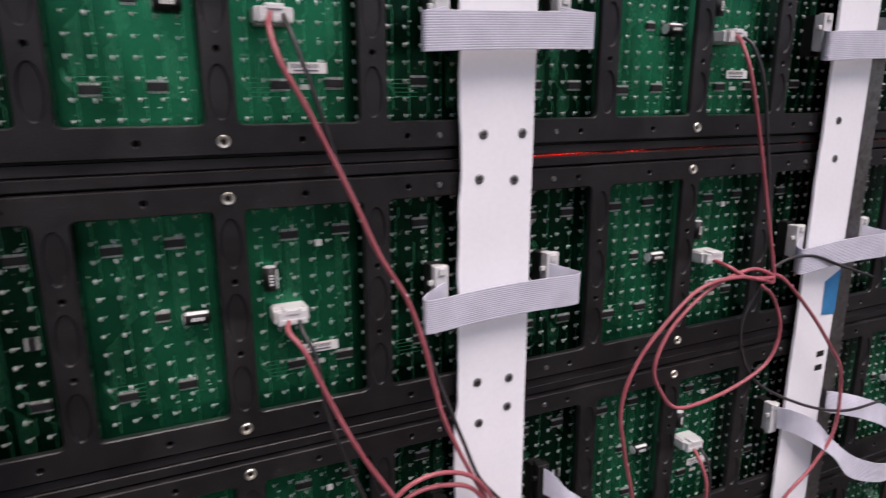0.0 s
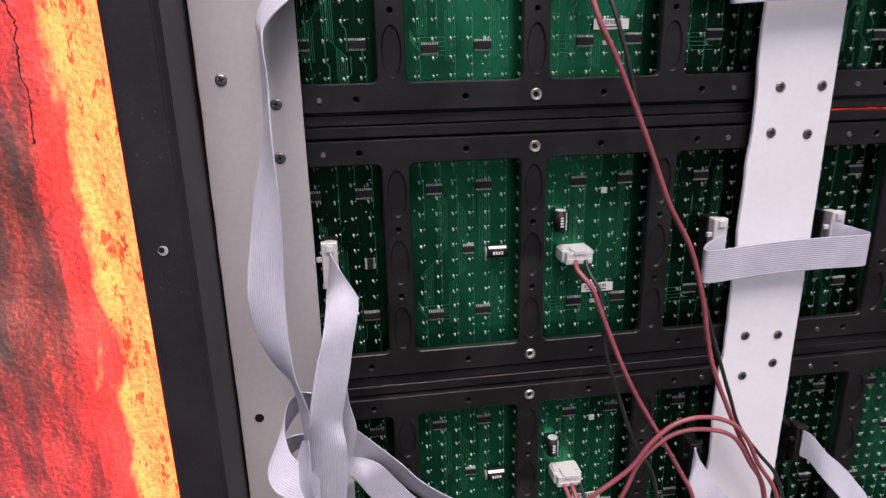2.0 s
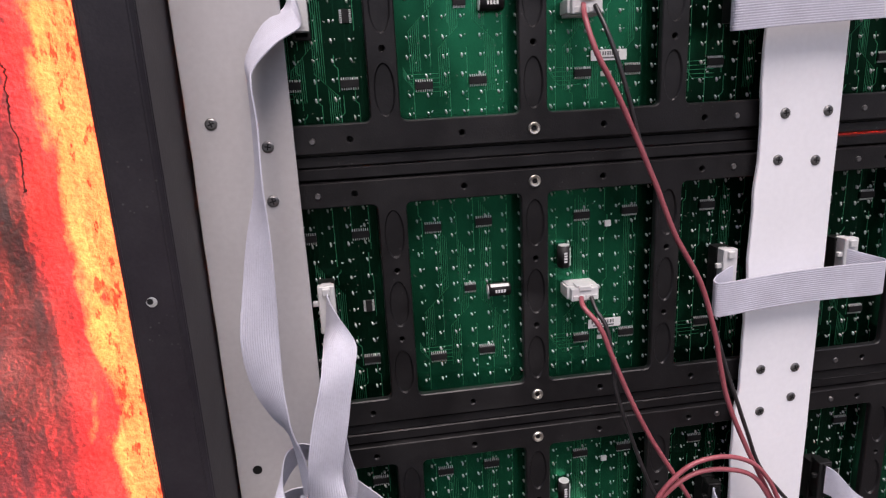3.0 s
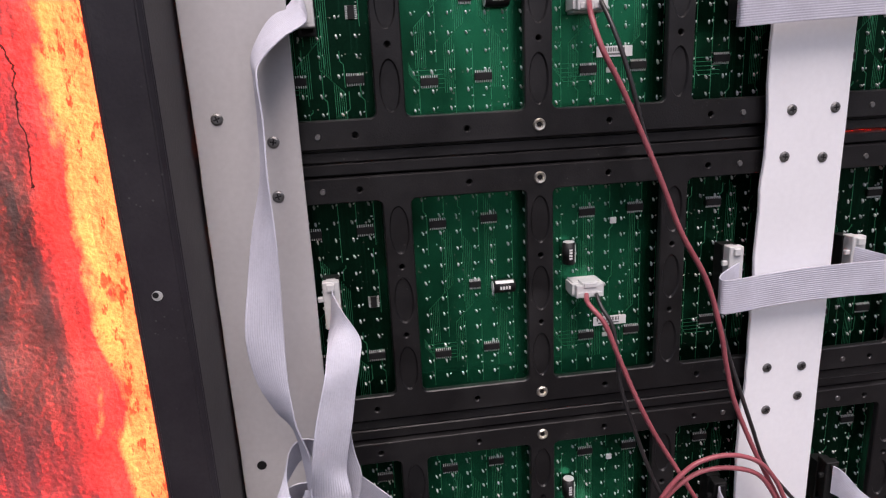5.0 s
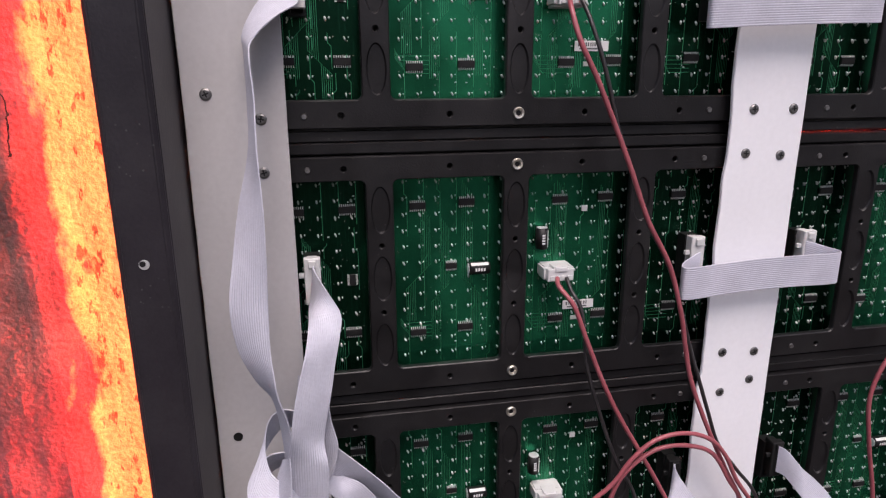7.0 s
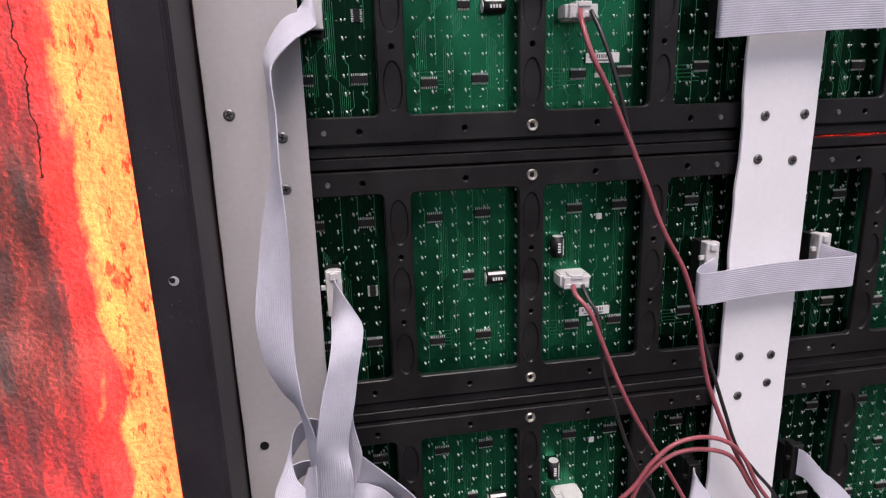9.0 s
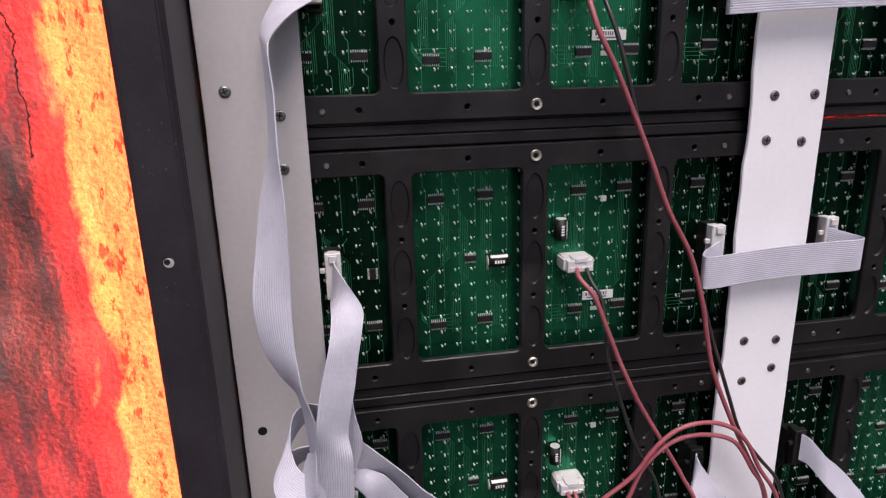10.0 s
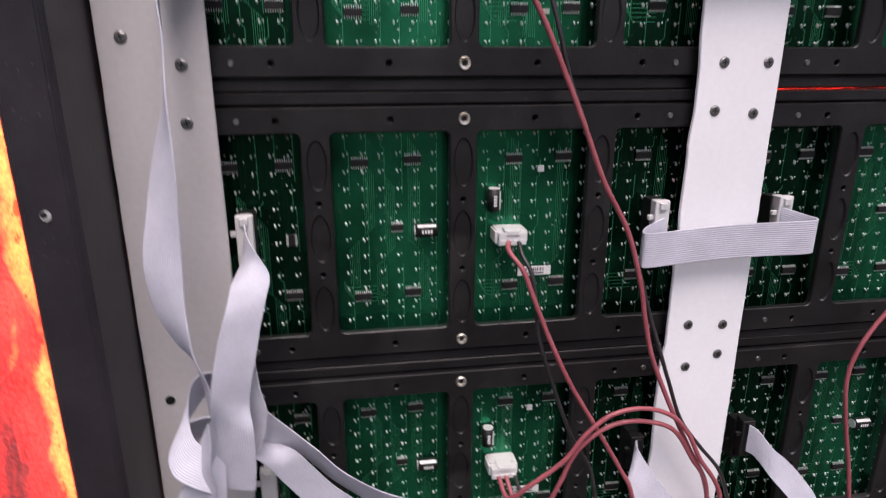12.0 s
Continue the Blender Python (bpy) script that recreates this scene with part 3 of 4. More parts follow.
def make_module():
    mod = thing("led_module", "black plastic display module back with green circuit board windows", "led module", "display modules")
    part("back_frame", FRAME, None, mod)
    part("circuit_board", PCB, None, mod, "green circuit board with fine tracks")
    tagged(part("pin_field", PINS, None, mod, "tinned solder joints in rows"), kind="stuff")
    tagged(part("track_field", TRACKS, None, mod, "pale green copper tracks"), kind="stuff")
    tagged(part("component_scatter", SPECKS, None, mod, "tiny surface-mounted parts"), kind="stuff")
    part("diode_face", LED_FACE, None, mod, "lit red diode face turned to the wall")
    for x, z in CHIPS:
        chip = part("ic_chip", IC, None, mod, at=pose(x, BOARD_Y, z))
        part("lead_frame", IC_LEGS, None, chip, "tinned legs")
    chip = part("ic_chip", SO8, None, mod, at=pose(-0.0365, BOARD_Y, 0.0022))
    part("lead_frame", SO8_LEGS, None, chip, "tinned legs")
    chip = part("ic_chip", SO8, None, mod, at=pose(-0.0970, BOARD_Y, -0.0030, 0, 90, 0))
    part("lead_frame", SO8_LEGS, None, chip, "tinned legs")
    part("small_label", SMALL_LABEL, None, mod, "small grey paper label", at=pose(0.0465, 0, -0.0385))
    for x, z, turn in ((-0.0198, 0.0006, 0), (0.0203, 0.0175, 90)):
        cap = part("capacitor", CAP, None, mod, "black sleeved capacitor", at=pose(x, BOARD_Y - 0.0042, z, 0, turn, 0))
        part("stripe", CAP_STRIPE, None, cap, "pale polarity stripe")
        part("print_mark", CAP_MARKS, None, cap)
        part("end_cap", CAP_END, None, cap, "bare aluminium end")
    part("power_connector", PLUG_SOCKET, None, mod, "white nylon power connector", at=pose(0.0292, 0.0012, -0.0036) @ Matrix.Diagonal((0.83, 0.92, 0.84, 1)))
    lab = part("barcode_label", STICKER, None, mod, "white barcode label", at=pose(0.0472, 0, -0.0285))
    part("print_mark", STICKER_BARS, None, lab)
    part("marked_square", CRYSTAL, None, mod, at=pose(0.0490, 0, 0.0345))
    for z in (-0.0655, 0.0655):
        part("threaded_insert", INSERT, None, mod, "shiny threaded metal insert", at=pose(0, 0, z))
        for sx in (-0.1195, 0.1195):
            part("screw_stud", STUD, None, mod, at=pose(sx, 0, z))
    for sx in (-0.120, 0.120):
        part("data_header", HEADER, None, mod, at=pose(sx, 0, 0.0005))
    return mod


COLUMNS, ROWS_Z = (0.0, 0.32, 0.64), (1.38, 1.22, 1.06, 0.90, 1.54)
first_module = make_module()
first_module.matrix_basis = pose(COLUMNS[0], 0, ROWS_Z[0])
for cx in COLUMNS:
    for cz in ROWS_Z:
        if (cx, cz) != (COLUMNS[0], ROWS_Z[0]):
            # one module sits a hair askew, so that a seam opens beside the white bar
            askew = cx > 0.1 and cz == 1.22
            copy_thing(first_module, pose(cx, 0, cz - 0.0007 * askew, 0, -0.13 * askew, 0))

# ---- cabinet frame and mounting bars ----
Z0, Z1 = GROUND, 1.645


def make_cabinet():
    cab = thing("cabinet_frame", "black painted metal frame round the display modules", "frame")

    def rail(length, name, at):
        """A box rail along z with a lip: section in x and y."""
        sec = [(-0.0255, -0.0525), (-0.0230, -0.0550), (-0.0035, -0.0550), (-0.0010, -0.0525), (0.0, -0.0100), (0.0, 0.0330), (-0.0255, 0.0330)]
        bm = bmesh.new()
        a = [bm.verts.new((x, y, 0)) for x, y in sec]
        b = [bm.verts.new((x, y, length)) for x, y in sec]
        for i in range(len(sec)):
            j = (i + 1) % len(sec)
            bm.faces.new((a[i], a[j], b[j], b[i]))
        bm.faces.new(a[::-1])
        bm.faces.new(b)
        bmesh.ops.recalc_face_normals(bm, faces=bm.faces[:])
        bmesh.ops.bevel(bm, geom=[e for e in bm.edges], offset=0.0006, segments=2, affect="EDGES")
        return part(name, bm, BLACK_PAINT, cab, at=at)

    left = rail(Z1 - Z0, "side_rail", pose(-0.1802, 0, Z0))
    rail(Z1 - Z0, "side_rail", pose(0.8202, 0, Z0) @ Matrix.Diagonal((-1, 1, 1, 1)))
    rail(0.998, "bottom_rail", pose(-0.179, 0, Z0 + 0.0005, 0, 90, 0) @ Matrix.Diagonal((1, 1, 1, 1)))
    rail(0.998, "top_rail", pose(-0.179, 0, Z1 - 0.026, 0, 90, 0))
    # added hidden plates that stop diode light leaking between rail and modules
    for x in (-0.1800, 0.8000):
        part("light_baffle", box(bmesh.new(), x, x + 0.0200, 0.0060, 0.0085, Z0 + 0.03, Z1 - 0.03), BLACK_PAINT, cab)
    bm = rod(bmesh.new(), 0.0023, 0.0023, -0.0556, -0.0546, sides=18)
    hole = part("rivet", bm, SOLDER, left, "small bright rivet", at=pose(-0.0137, 0, 1.2525 - Z0))
    part("rivet_core", rod(bmesh.new(), 0.0014, 0.0014, -0.0560, -0.0550, x=-0.0006, z=0.0005, sides=14), EPOXY, left, at=pose(-0.0137, 0, 1.2525 - Z0))
    return cab


make_cabinet()


def screw_meshes():
    """Countersunk cross-head screw."""
    bm = bmesh.new()
    n = 20
    rings = [[bm.verts.new((r * math.cos(2 * math.pi * k / n), y, r * math.sin(2 * math.pi * k / n))) for k in range(n)] for r, y in ((0.0032, 0.0003), (0.0029, -0.0005), (0.0021, -0.0009))]
    for a, b in zip(rings, rings[1:]):
        for k in range(n):
            bm.faces.new((a[k], a[(k + 1) % n], b[(k + 1) % n], b[k]))
    bm.faces.new(rings[-1])
    bmesh.ops.recalc_face_normals(bm, faces=bm.faces[:])
    head = mesh_of("screw", bm, STEEL, False)
    bm = bmesh.new()
    box(bm, -0.0016, 0.0016, -0.0011, -0.0008, -0.00035, 0.00035)
    box(bm, -0.00035, 0.00035, -0.00105, -0.0008, -0.0016, 0.0016)
    return head, mesh_of("cross_slot", bm, EPOXY)


SCREW, SLOT = screw_meshes()
HOLE = mesh_of("drilled_hole", rod(bmesh.new(), 0.0027, 0.0027, -0.00035, 0.0004, sides=18), EPOXY)


def mounting_bar(label, mat, x0, x1, y, wobble, screws, holes=(), seed=1, step=0):
    """A painted flat steel bar; its left edge is cut unevenly."""
    bar = thing("mounting_bar", label, "metal bar", "mounting bars", at=pose((x0 + x1) / 2, y, GROUND + 0.026))
    hw, top = (x1 - x0) / 2, Z1 - GROUND - 0.052
    bm = bmesh.new()
    n = 120
    rows = []
    for k in range(n + 1):
        z = top * k / n
        w = wobble * (noise.noise(Vector((seed * 7.3, 0, z * 17))) + 0.5 * noise.noise(Vector((seed * 3.1, 5, z * 55))))
        w -= step * 0.0024 * min(1.0, max(0.0, (1.143 - GROUND - 0.026 - z) / 0.012))
        v = 0.25 * wobble * noise.noise(Vector((seed * 1.7, 9, z * 20)))
        rows.append([bm.verts.new(c) for c in ((-hw + w, 0.0022, z), (-hw + w, 0.0005, z), (-hw + w + 0.0005, 0, z), (hw + v - 0.0005, 0, z), (hw + v, 0.0005, z), (hw + v, 0.0022, z))])
    for a, b in zip(rows, rows[1:]):
        for i in range(6):
            j = (i + 1) % 6
            bm.faces.new((a[i], a[j], b[j], b[i]))
    bm.faces.new(rows[0][::-1])
    bm.faces.new(rows[-1])
    bmesh.ops.recalc_face_normals(bm, faces=bm.faces[:])
    part("bar", bm, mat, bar)
    rng = random.Random(seed)
    for sx, sz in screws:
        s = part("screw", SCREW, None, bar, "dark cross-head screw", at=pose(sx - (x0 + x1) / 2, 0, sz - GROUND - 0.026, 0, rng.uniform(0, 90), 0))
        part("cross_slot", SLOT, None, s)
    for sx, sz in holes:
        part("drilled_hole", HOLE, None, bar, at=pose(sx - (x0 + x1) / 2, 0, sz - GROUND - 0.026))
    return bar


def down(base, steps):
    return [(x, z + s) for s in steps for x, z in base]


mounting_bar("cream painted flat metal bar screwed over the module edge", CREAM_PAINT, -0.1790, -0.1280, -0.0085, 0.0006,
             [(-0.1412, 1.3140), (-0.1418, 1.2862), (-0.1672, 1.3268), (-0.1412, 1.4740), (-0.1418, 1.4462), (-0.1412, 0.994), (-0.1418, 0.966)], [(-0.1680, 1.1325)], seed=1)
mounting_bar("white painted flat metal bar with four-screw groups", WHITE_PAINT, 0.1295, 0.1800, -0.0065, 0.0022,
             down([(0.1450, 1.3148), (0.1718, 1.3148), (0.1428, 1.2885), (0.1668, 1.2868), (0.1432, 1.1568), (0.1668, 1.1555), (0.1448, 1.1275), (0.1660, 1.1350)], (0.0, -0.32)) + [(0.145, 1.475), (0.172, 1.475), (0.143, 1.448), (0.167, 1.447)], seed=2, step=1)
third = mounting_bar("white painted flat metal bar with a blue label", WHITE_PAINT, 0.4470, 0.4935, -0.0065, 0.0012,
                     [(0.4630, 1.3170), (0.4650, 1.2870)], seed=3)
part("backing_strip", box(bmesh.new(), 0.0200, 0.0445, 0.0024, 0.0050, 0.02, 0.57, 0.0006), STEEL, third, "dull grey metal strip behind the bar")
for z in (1.1160, 1.1030):
    part("square_hole", box(bmesh.new(), -0.0045, 0.0045, -0.0004, 0.0004, -0.0026, 0.0026), EPOXY, third, at=pose(0.0130, 0, z - GROUND - 0.026))
bm = bmesh.new()
corners = ((0.0065, 0.327), (0.0232, 0.326), (0.0232, 0.366), (0.0050, 0.357))
front = [bm.verts.new((x, -0.0006, z)) for x, z in corners]
back = [bm.verts.new((x, -0.0002, z)) for x, z in corners]
bm.faces.new(front)
bm.faces.new(back[::-1])
for k in range(4):
    bm.faces.new((front[k], back[k], back[(k + 1) % 4], front[(k + 1) % 4]))
bmesh.ops.recalc_face_normals(bm, faces=bm.faces[:])
part("blue_label", bm, BLUE_FILM, third, "blue adhesive label")


# ---- flat cables ----
def idc_plug(mat):
    """Grey flat-cable plug with strain relief."""
    bm = bmesh.new()
    box(bm, -0.0030, 0.0030, -0.0020, 0.0075, -0.0130, 0.0130, 0.0004, 1)
    box(bm, -0.0046, 0.0046, -0.0034, 0.0020, -0.0138, 0.0138, 0.0005, 1)
    box(bm, -0.0022, 0.0022, -0.0050, -0.0030, 0.0085, 0.0128, 0.0004, 1)
    box(bm, -0.0078, -0.0044, -0.0020, 0.0005, 0.0020, 0.0050, 0.0004, 1)
    return mesh_of("plug", bm, mat)


PLUG, DARK_PLUG = idc_plug(NYLON), idc_plug(EPOXY)
HALF = 0.0103


def flat_cable(label, bands, plugs, dark=False):
    cable = thing("ribbon_cable", label, "ribbon cable", "flat cables")
    for stations in bands:
        part("band", ribbon_band(stations), RIBBON, cable, smooth=False)
    for x, y, z in plugs:
        part("plug", DARK_PLUG if dark else PLUG, None, cable, "black plastic plug" if dark else "white plastic plug", at=pose(x, y, z))
    return cable


def level(points, tilt=0.0):
    return [(x, y, z, 0.0, 0.0, HALF) for x, y, z in points]


bridge_path = level([(0.1215, -0.0034, 1.2160), (0.1150, -0.0060, 1.2145), (0.1060, -0.0110, 1.2125), (0.1020, -0.0165, 1.2115), (0.1060, -0.0200, 1.2115),
                     (0.1300, -0.0185, 1.2128), (0.1550, -0.0175, 1.2138), (0.1800, -0.0185, 1.2146), (0.2040, -0.0200, 1.2150), (0.2110, -0.0180, 1.2155), (0.2080, -0.0125, 1.2165), (0.2010, -0.0065, 1.2185), (0.1970, -0.0036, 1.2195)])
bridge = flat_cable("short grey ribbon cable bridging the metal bar", [bridge_path], [(0.1195, -0.0002, 1.2225), (0.2000, -0.0002, 1.2225)])
copy_thing(bridge, pose(0, -0.001, 0.1585))
copy_thing(bridge, pose(0.32, 0, 0.1600))
copy_thing(bridge, pose(0.32, -0.001, -0.0020))


def oblique(points):
    """Stations with a half-width vector given by its angle in the x-z plane and a lean towards y."""
    out = []
    for x, y, z, angle, lean in points:
        a, b = radians(angle), radians(lean)
        out.append((x, y, z, HALF * math.cos(a) * math.cos(b), HALF * math.sin(b), HALF * math.sin(a) * math.cos(b)))
    return out


flat_cable("grey ribbon cable drooping below the bar", [oblique([(0.1190, -0.0045, 1.0640, 90, 0), (0.1150, -0.0080, 1.0640, 80, 10), (0.1130, -0.0150, 1.0600, 62, 12), (0.1200, -0.0210, 1.0480, 52, 8), (0.1330, -0.0240, 1.0300, 50, 5), (0.1500, -0.0260, 1.0050, 58, 5), (0.1800, -0.0270, 0.9750, 90, 5), (0.2150, -0.0260, 0.9780, 125, 5), (0.2340, -0.0250, 0.9950, 160, 8), (0.2410, -0.0240, 1.0150, 215, -20), (0.2305, -0.0220, 1.0340, 240, -28), (0.2200, -0.0190, 1.0460, 255, -20), (0.2110, -0.0170, 1.0550, 268, -8), (0.2030, -0.0100, 1.0660, 272, 0), (0.1990, -0.0050, 1.0680, 270, 0)])],
           [(0.1195, -0.0002, 1.0620), (0.2000, -0.0002, 1.0660)], dark=True)
flat_cable("grey ribbon cable drooping across the narrow bar", [oblique([(0.4390, -0.0060, 1.0640, 95, 0), (0.4480, -0.0140, 1.0620, 92, 0), (0.4695, -0.0200, 1.0505, 80, 10), (0.4980, -0.0200, 1.0285, 52, 40), (0.5310, -0.0200, 1.0000, 78, 10), (0.5800, -0.0190, 0.9790, 92, 0), (0.6200, -0.0150, 0.9720, 95, 0)]),
             oblique([(0.4960, -0.0100, 1.0690, 92, 0), (0.5200, -0.0120, 1.0620, 88, 20), (0.5430, -0.0130, 1.0540, 84, 25), (0.5805, -0.0130, 1.0380, 80, 15), (0.6200, -0.0080, 1.0150, 80, 0)])],
           [(0.4390, -0.0002, 1.0620)])

# hanging cables beside the cream bar: middle and half-width of each station
flat_cable("long grey ribbon cable twisting down the cream bar", [[
    (-0.1205, -0.0050, 1.3850, 0.0018, 0.0000, -0.0101), (-0.1225, -0.0130, 1.3750, 0.0034, -0.0078, -0.0058), (-0.1335, -0.0190, 1.3670, 0.0037, -0.0084, -0.0047), (-0.1430, -0.0240, 1.3545, 0.0029, -0.0096, -0.0024), (-0.1440, -0.0270, 1.3445, 0.0020, -0.0101, -0.0005), (-0.1435, -0.0300, 1.3255, 0.0025, -0.0100, 0.0005), (-0.1440, -0.0360, 1.3010, 0.0029, -0.0098, 0.0010), (-0.1465, -0.0420, 1.2740, 0.0065, -0.0080, 0.0010), (-0.1485, -0.0470, 1.2500, 0.0084, -0.0059, 0.0010), (-0.1505, -0.0500, 1.2265, 0.0095, -0.0040, 0.0005), (-0.1495, -0.0520, 1.2045, 0.0083, -0.0059, 0.0015), (-0.1455, -0.0530, 1.1895, 0.0053, -0.0077, 0.0043), (-0.1410, -0.0520, 1.1765, 0.0019, -0.0086, 0.0053), (-0.1375, -0.0490, 1.1545, 0.0024, -0.0068, 0.0073), (-0.1370, -0.0460, 1.1295, 0.0029, -0.0077, 0.0062)]],
    [(-0.1200, -0.0002, 1.3825)])
flat_cable("grey ribbon cable hanging from its plug in a fold", [[
    (-0.1200, -0.0030, 1.2240, -0.0010, -0.0000, -0.0102), (-0.1205, -0.0060, 1.2210, -0.0015, 0.0020, -0.0100), (-0.1185, -0.0200, 1.2185, -0.0043, 0.0048, -0.0081), (-0.1145, -0.0340, 1.2115, -0.0084, -0.0059, -0.0005), (-0.1155, -0.0430, 1.2040, -0.0084, -0.0059, 0.0010), (-0.1180, -0.0490, 1.1940, -0.0077, -0.0057, 0.0038), (-0.1215, -0.0530, 1.1795, -0.0084, -0.0049, 0.0034), (-0.1245, -0.0550, 1.1660, -0.0082, -0.0048, 0.0039), (-0.1265, -0.0550, 1.1530, -0.0082, -0.0048, 0.0039), (-0.1270, -0.0540, 1.1385, -0.0102, -0.0000, 0.0014), (-0.1275, -0.0520, 1.1200, -0.0102, -0.0000, 0.0015), (-0.1295, -0.0500, 1.1005, -0.0102, -0.0000, 0.0018)]],
    [(-0.1200, -0.0002, 1.2225)])
flat_cable("looped grey ribbon cable bunched behind the others", [[
    (-0.1330, -0.0550, 1.1080, 0.0000, -0.0035, -0.0097), (-0.1385, -0.0585, 1.1180, 0.0000, -0.0048, -0.0091), (-0.1450, -0.0590, 1.1230, -0.0015, -0.0051, -0.0088), (-0.1515, -0.0560, 1.1280, -0.0046, -0.0043, -0.0081), (-0.1540, -0.0490, 1.1360, -0.0050, -0.0016, -0.0089), (-0.1500, -0.0420, 1.1460, -0.0020, 0.0031, -0.0096), (-0.1450, -0.0385, 1.1540, 0.0000, 0.0055, -0.0087), (-0.1390, -0.0380, 1.1580, 0.0000, 0.0059, -0.0084), (-0.1320, -0.0390, 1.1560, 0.0000, 0.0051, -0.0089), (-0.1240, -0.0370, 1.1480, 0.0000, 0.0018, -0.0101)]],
    [])
flat_cable("second turn of grey ribbon cable inside the loop", [[
    (-0.1545, -0.0470, 1.1240, 0.0000, 0.0018, -0.0101), (-0.1520, -0.0400, 1.1280, 0.0000, 0.0044, -0.0093), (-0.1465, -0.0365, 1.1310, 0.0000, 0.0059, -0.0084), (-0.1400, -0.0360, 1.1320, 0.0000, 0.0063, -0.0081), (-0.1330, -0.0370, 1.1300, 0.0000, 0.0051, -0.0089), (-0.1260, -0.0380, 1.1240, 0.0000, 0.0035, -0.0097)]],
    [])
flat_cable("slack grey ribbon cable folded inside the loop", [[
    (-0.1365, -0.0500, 1.1420, -0.0005, 0.0090, -0.0050), (-0.1360, -0.0500, 1.1275, 0.0010, 0.0087, -0.0053), (-0.1375, -0.0500, 1.1140, 0.0014, 0.0085, -0.0057), (-0.1390, -0.0500, 1.1035, 0.0010, 0.0080, -0.0065)]],
    [])
flat_cable("grey ribbon cable trailing away under the modules", [[
    (-0.1180, -0.0260, 1.1260, 0.0018, 0.0000, 0.0101), (-0.1135, -0.0260, 1.1210, 0.0015, -0.0020, 0.0100), (-0.1050, -0.0260, 1.1135, 0.0020, -0.0039, 0.0093), (-0.0915, -0.0260, 1.1015, 0.0044, -0.0068, 0.0063), (-0.0785, -0.0260, 1.0865, 0.0033, -0.0067, 0.0071), (-0.0615, -0.0260, 1.0720, 0.0025, -0.0060, 0.0080), (-0.0455, -0.0250, 1.0610, 0.0015, -0.0049, 0.0089), (-0.0225, -0.0220, 1.0475, 0.0005, -0.0019, 0.0101)]],
    [])
flat_cable("lower grey ribbon cable trailing beside the shaded one", [[
    (-0.1225, -0.0300, 1.1145, 0.0005, 0.0103, 0.0005), (-0.1145, -0.0310, 1.1085, 0.0005, 0.0103, 0.0005), (-0.1040, -0.0310, 1.0985, 0.0040, 0.0000, 0.0095), (-0.0945, -0.0300, 1.0855, 0.0048, 0.0000, 0.0091), (-0.0840, -0.0290, 1.0710, 0.0055, 0.0000, 0.0087), (-0.0655, -0.0270, 1.0530, 0.0052, 0.0000, 0.0089)]],
    [(-0.1200, -0.0002, 1.0625)])
flat_cable("short flap of grey ribbon cable behind the hanging one", [[
    (-0.1230, -0.0340, 1.1765, 0.0077, -0.0068, -0.0005), (-0.1230, -0.0360, 1.1545, 0.0089, -0.0049, 0.0015), (-0.1200, -0.0380, 1.1395, 0.0089, -0.0049, 0.0015), (-0.1220, -0.0370, 1.1265, 0.0089, -0.0049, 0.0015), (-0.1270, -0.0360, 1.1125, 0.0089, -0.0049, 0.0015), (-0.1315, -0.0340, 1.0940, 0.0085, -0.0050, 0.0030)]],
    [])
flat_cable("pale ribbon cable end sticking up from the bunch", [[
    (-0.1375, -0.0580, 1.1455, 0.0024, -0.0086, 0.0052), (-0.1395, -0.0590, 1.1345, 0.0042, -0.0084, 0.0042), (-0.1415, -0.0600, 1.1235, 0.0055, -0.0080, 0.0035), (-0.1440, -0.0600, 1.1115, 0.0089, -0.0049, 0.0015), (-0.1490, -0.0580, 1.0970, 0.0099, -0.0030, 0.0000)]],
    [])


# ---- power wires ----
def power_cable(label, reds=(), blacks=()):
    cable = thing("power_cable", label, "power cable", "power cables")
    for pts in reds:
        part("red_wire", tube(pts, 0.00148), RED_PVC, cable, "red insulated wire", smooth=True)
    for pts in blacks:
        part("black_wire", tube(pts, 0.00125), BLACK_PVC, cable, "black insulated wire", smooth=True)
    return cable


power_cable("red and black power cable hanging from the upper connector",
            [[(0.0265, -0.003, 1.3770), (0.0235, -0.014, 1.3690), (0.0270, -0.0210, 1.3520), (0.0370, -0.0220, 1.3330), (0.0485, -0.0220, 1.3090), (0.0605, -0.0220, 1.2830), (0.0735, -0.0220, 1.2530), (0.0900, -0.0220, 1.2240), (0.1005, -0.0225, 1.1920), (0.1055, -0.0225, 1.1700), (0.1125, -0.0225, 1.1450), (0.1275, -0.0230, 1.1110), (0.1435, -0.0230, 1.0800), (0.1590, -0.0230, 1.0500), (0.1700, -0.022, 1.0000)]],
            [[(0.0330, -0.003, 1.3765), (0.0355, -0.0120, 1.3640), (0.0400, -0.0170, 1.3480), (0.0455, -0.0190, 1.3290), (0.0520, -0.0190, 1.3070), (0.0625, -0.0185, 1.2820), (0.0755, -0.0180, 1.2510), (0.0910, -0.0180, 1.2240), (0.1030, -0.0190, 1.1920), (0.1100, -0.0195, 1.1700), (0.1180, -0.0195, 1.1490), (0.1275, -0.0195, 1.1240), (0.1385, -0.0195, 1.0970), (0.1550, -0.0195, 1.0750), (0.1715, -0.0200, 1.0540), (0.1840, -0.0200, 1.0200)]])
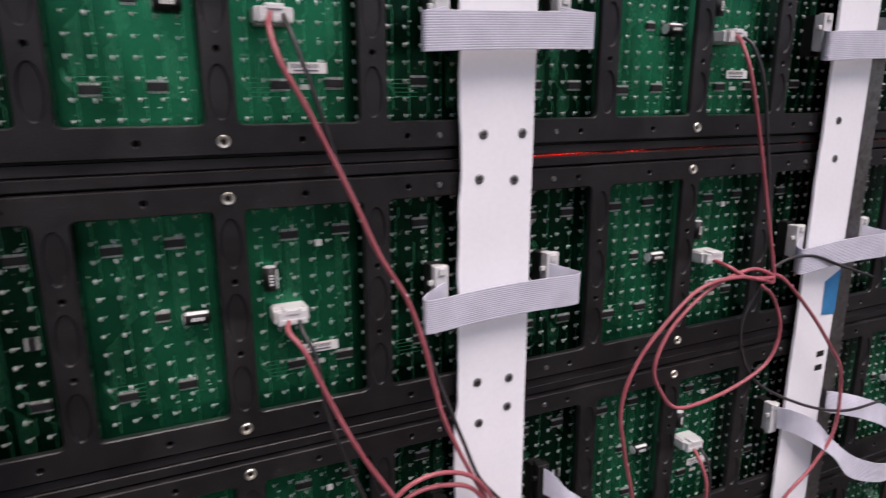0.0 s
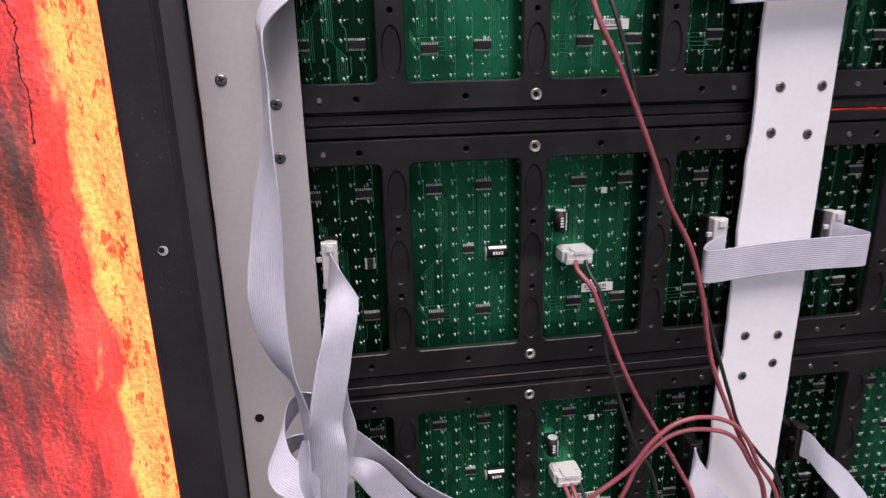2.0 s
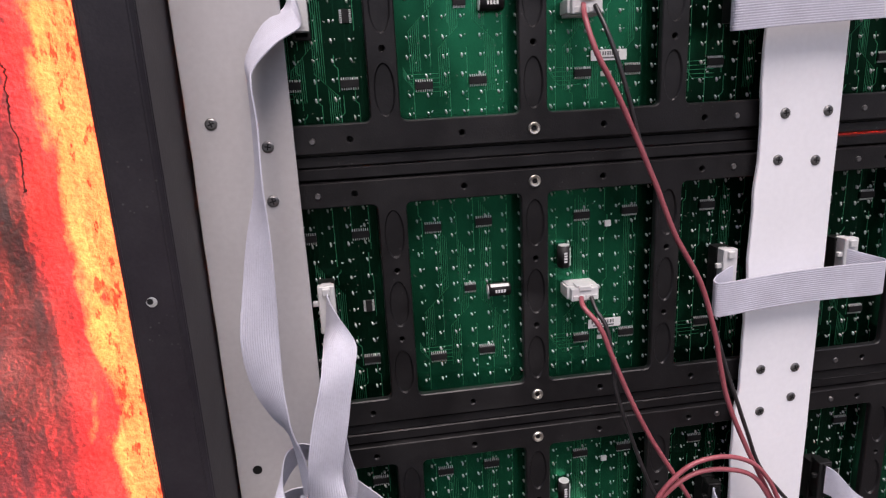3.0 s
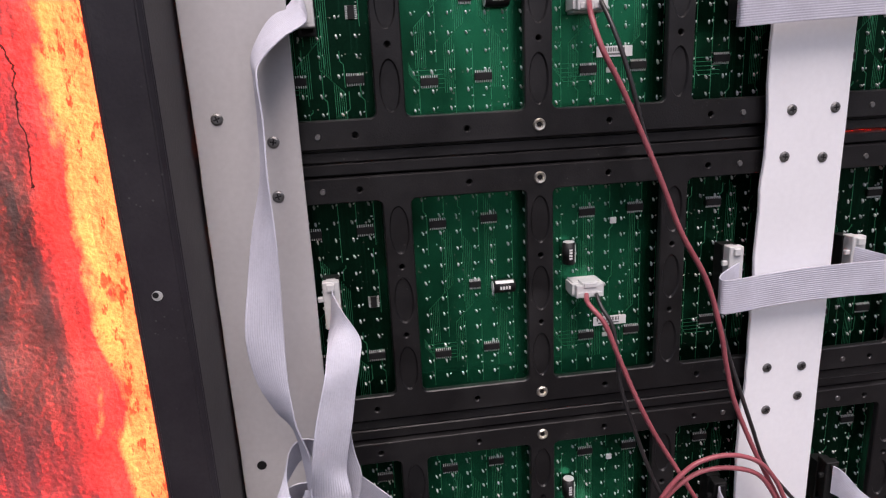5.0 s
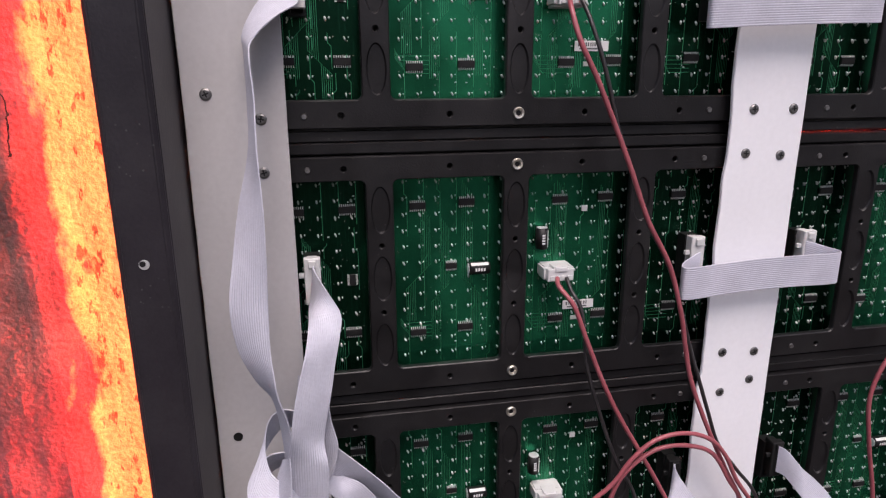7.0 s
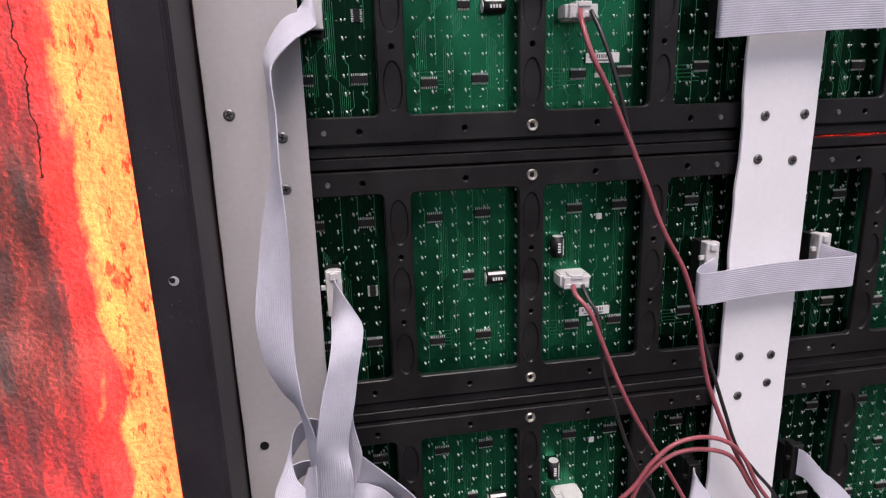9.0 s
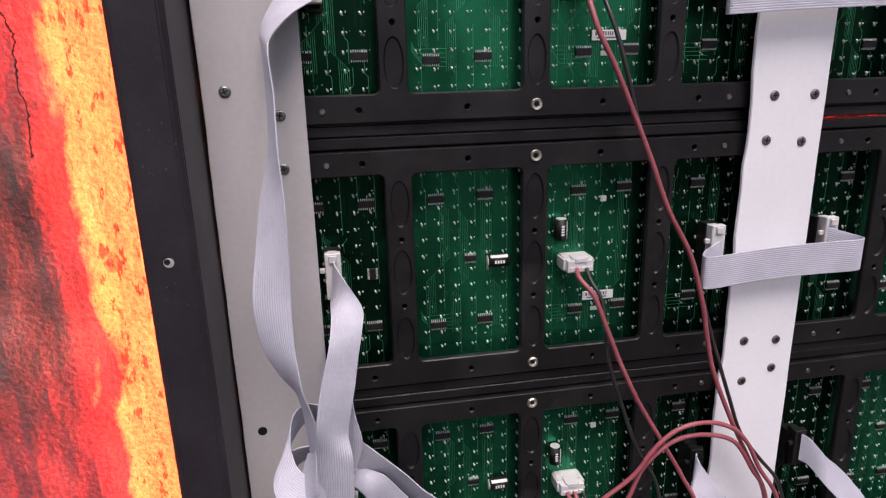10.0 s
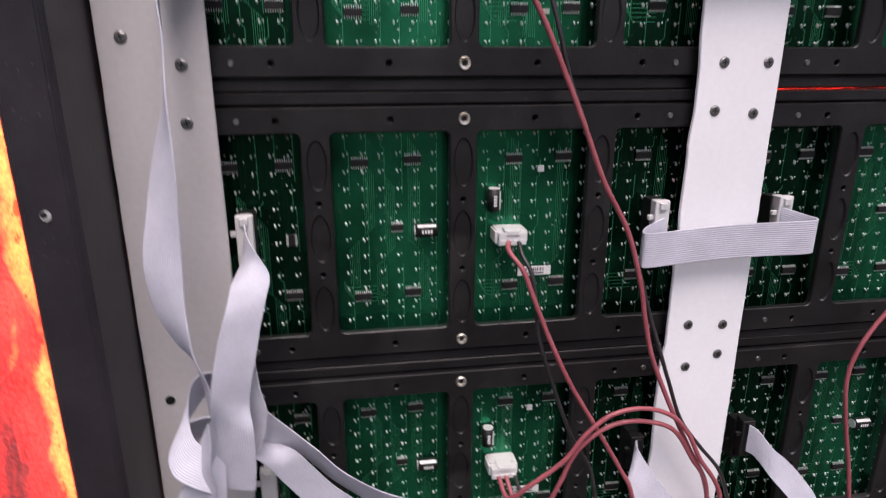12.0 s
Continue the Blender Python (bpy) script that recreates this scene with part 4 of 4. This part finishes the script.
power_cable("red and black power cable from the middle connector",
            [[(0.0265, -0.003, 1.2150), (0.0245, -0.0120, 1.2125), (0.0310, -0.0200, 1.2030), (0.0375, -0.0220, 1.1860), (0.0490, -0.0225, 1.1580), (0.0625, -0.0230, 1.1300), (0.0810, -0.0235, 1.0985), (0.0970, -0.0240, 1.0705), (0.1080, -0.0240, 1.0480), (0.1150, -0.022, 1.0050)]],
            [[(0.0325, -0.003, 1.2150), (0.0330, -0.0100, 1.2090), (0.0370, -0.0160, 1.2000), (0.0395, -0.0180, 1.1840), (0.0425, -0.0180, 1.1610), (0.0530, -0.0180, 1.1280), (0.0670, -0.0180, 1.0910), (0.0815, -0.0180, 1.0640), (0.0900, -0.018, 1.0200)]])
power_cable("two red wires arching from the lower connector",
            [[(0.0250, -0.003, 1.0550), (0.0280, -0.0180, 1.0500), (0.0400, -0.0250, 1.0640), (0.0600, -0.0270, 1.0810), (0.0725, -0.0275, 1.0985), (0.0880, -0.0275, 1.1105), (0.1080, -0.0275, 1.1130), (0.1270, -0.0270, 1.1060), (0.1400, -0.0270, 1.0920), (0.1500, -0.0270, 1.0730), (0.1690, -0.0260, 1.0420), (0.1760, -0.024, 0.9900)],
             [(0.0300, -0.003, 1.0550), (0.0340, -0.0200, 1.0440), (0.0490, -0.0240, 1.0440), (0.0585, -0.0245, 1.0620), (0.0665, -0.0250, 1.0825), (0.0795, -0.0250, 1.0960), (0.0935, -0.0250, 1.1025), (0.1120, -0.0250, 1.1020), (0.1310, -0.0250, 1.0940), (0.1460, -0.0245, 1.0720), (0.1610, -0.0235, 1.0440), (0.1660, -0.023, 0.9800)]],
            [[(0.0360, -0.003, 1.0550), (0.0400, -0.0120, 1.0400), (0.0480, -0.0150, 1.0200), (0.0600, -0.0160, 0.9900)]])
power_cable("red power cable knotted into a loop",
            [[(0.3470, -0.003, 1.3770), (0.3430, -0.0130, 1.3680), (0.3460, -0.0190, 1.3500), (0.3610, -0.0200, 1.3050), (0.3800, -0.0210, 1.2410), (0.3920, -0.0210, 1.2000), (0.3780, -0.0230, 1.2010), (0.3510, -0.0220, 1.2060), (0.3170, -0.0200, 1.2010), (0.2880, -0.0200, 1.1800), (0.2640, -0.0200, 1.1540), (0.2520, -0.0200, 1.1220), (0.2580, -0.0200, 1.0840), (0.2690, -0.0200, 1.0430), (0.2800, -0.0200, 0.9900)],
             [(0.3470, -0.003, 1.2150), (0.3500, -0.0160, 1.2120), (0.3640, -0.0210, 1.2040), (0.3890, -0.0230, 1.2020), (0.3700, -0.0180, 1.2090), (0.3300, -0.0180, 1.1990), (0.2950, -0.0190, 1.1750), (0.2800, -0.0200, 1.1480), (0.2880, -0.0200, 1.1260), (0.3090, -0.0200, 1.1085), (0.3580, -0.0200, 1.1130), (0.3980, -0.0200, 1.1290), (0.4080, -0.0200, 1.1560), (0.3960, -0.0200, 1.1830), (0.3760, -0.0240, 1.1970)],
             [(0.3800, -0.0190, 1.2010), (0.4000, -0.0210, 1.2000), (0.4390, -0.0220, 1.1660), (0.4700, -0.0240, 1.1300), (0.4880, -0.0240, 1.1050), (0.4920, -0.0240, 1.0520), (0.4700, -0.0240, 1.0200), (0.4370, -0.0230, 0.9940), (0.4200, -0.022, 0.96)]],
            [[(0.3530, -0.003, 1.3765), (0.3560, -0.0110, 1.3680), (0.3630, -0.0160, 1.3450), (0.3720, -0.0170, 1.3050), (0.3840, -0.0180, 1.2450), (0.3920, -0.0180, 1.2030)],
             [(0.3840, -0.0180, 1.2030), (0.4060, -0.0200, 1.2130), (0.4350, -0.0210, 1.2130), (0.4740, -0.0200, 1.2000), (0.5200, -0.0180, 1.1850)],
             [(0.3860, -0.0160, 1.1980), (0.3700, -0.0150, 1.1600), (0.3900, -0.0150, 1.1150), (0.4400, -0.0210, 1.0850), (0.5000, -0.0230, 1.0650), (0.5600, -0.0200, 1.0600)]])
power_cable("red power cable from the lowest visible connector",
            [[(0.3470, -0.003, 1.0550), (0.3450, -0.0140, 1.0470), (0.3470, -0.0190, 1.0300), (0.3460, -0.0190, 1.0000), (0.3400, -0.0180, 0.9600)]],
            [[(0.3530, -0.003, 1.0550), (0.3550, -0.0120, 1.0430), (0.3560, -0.0150, 1.0100), (0.3500, -0.016, 0.97)]])
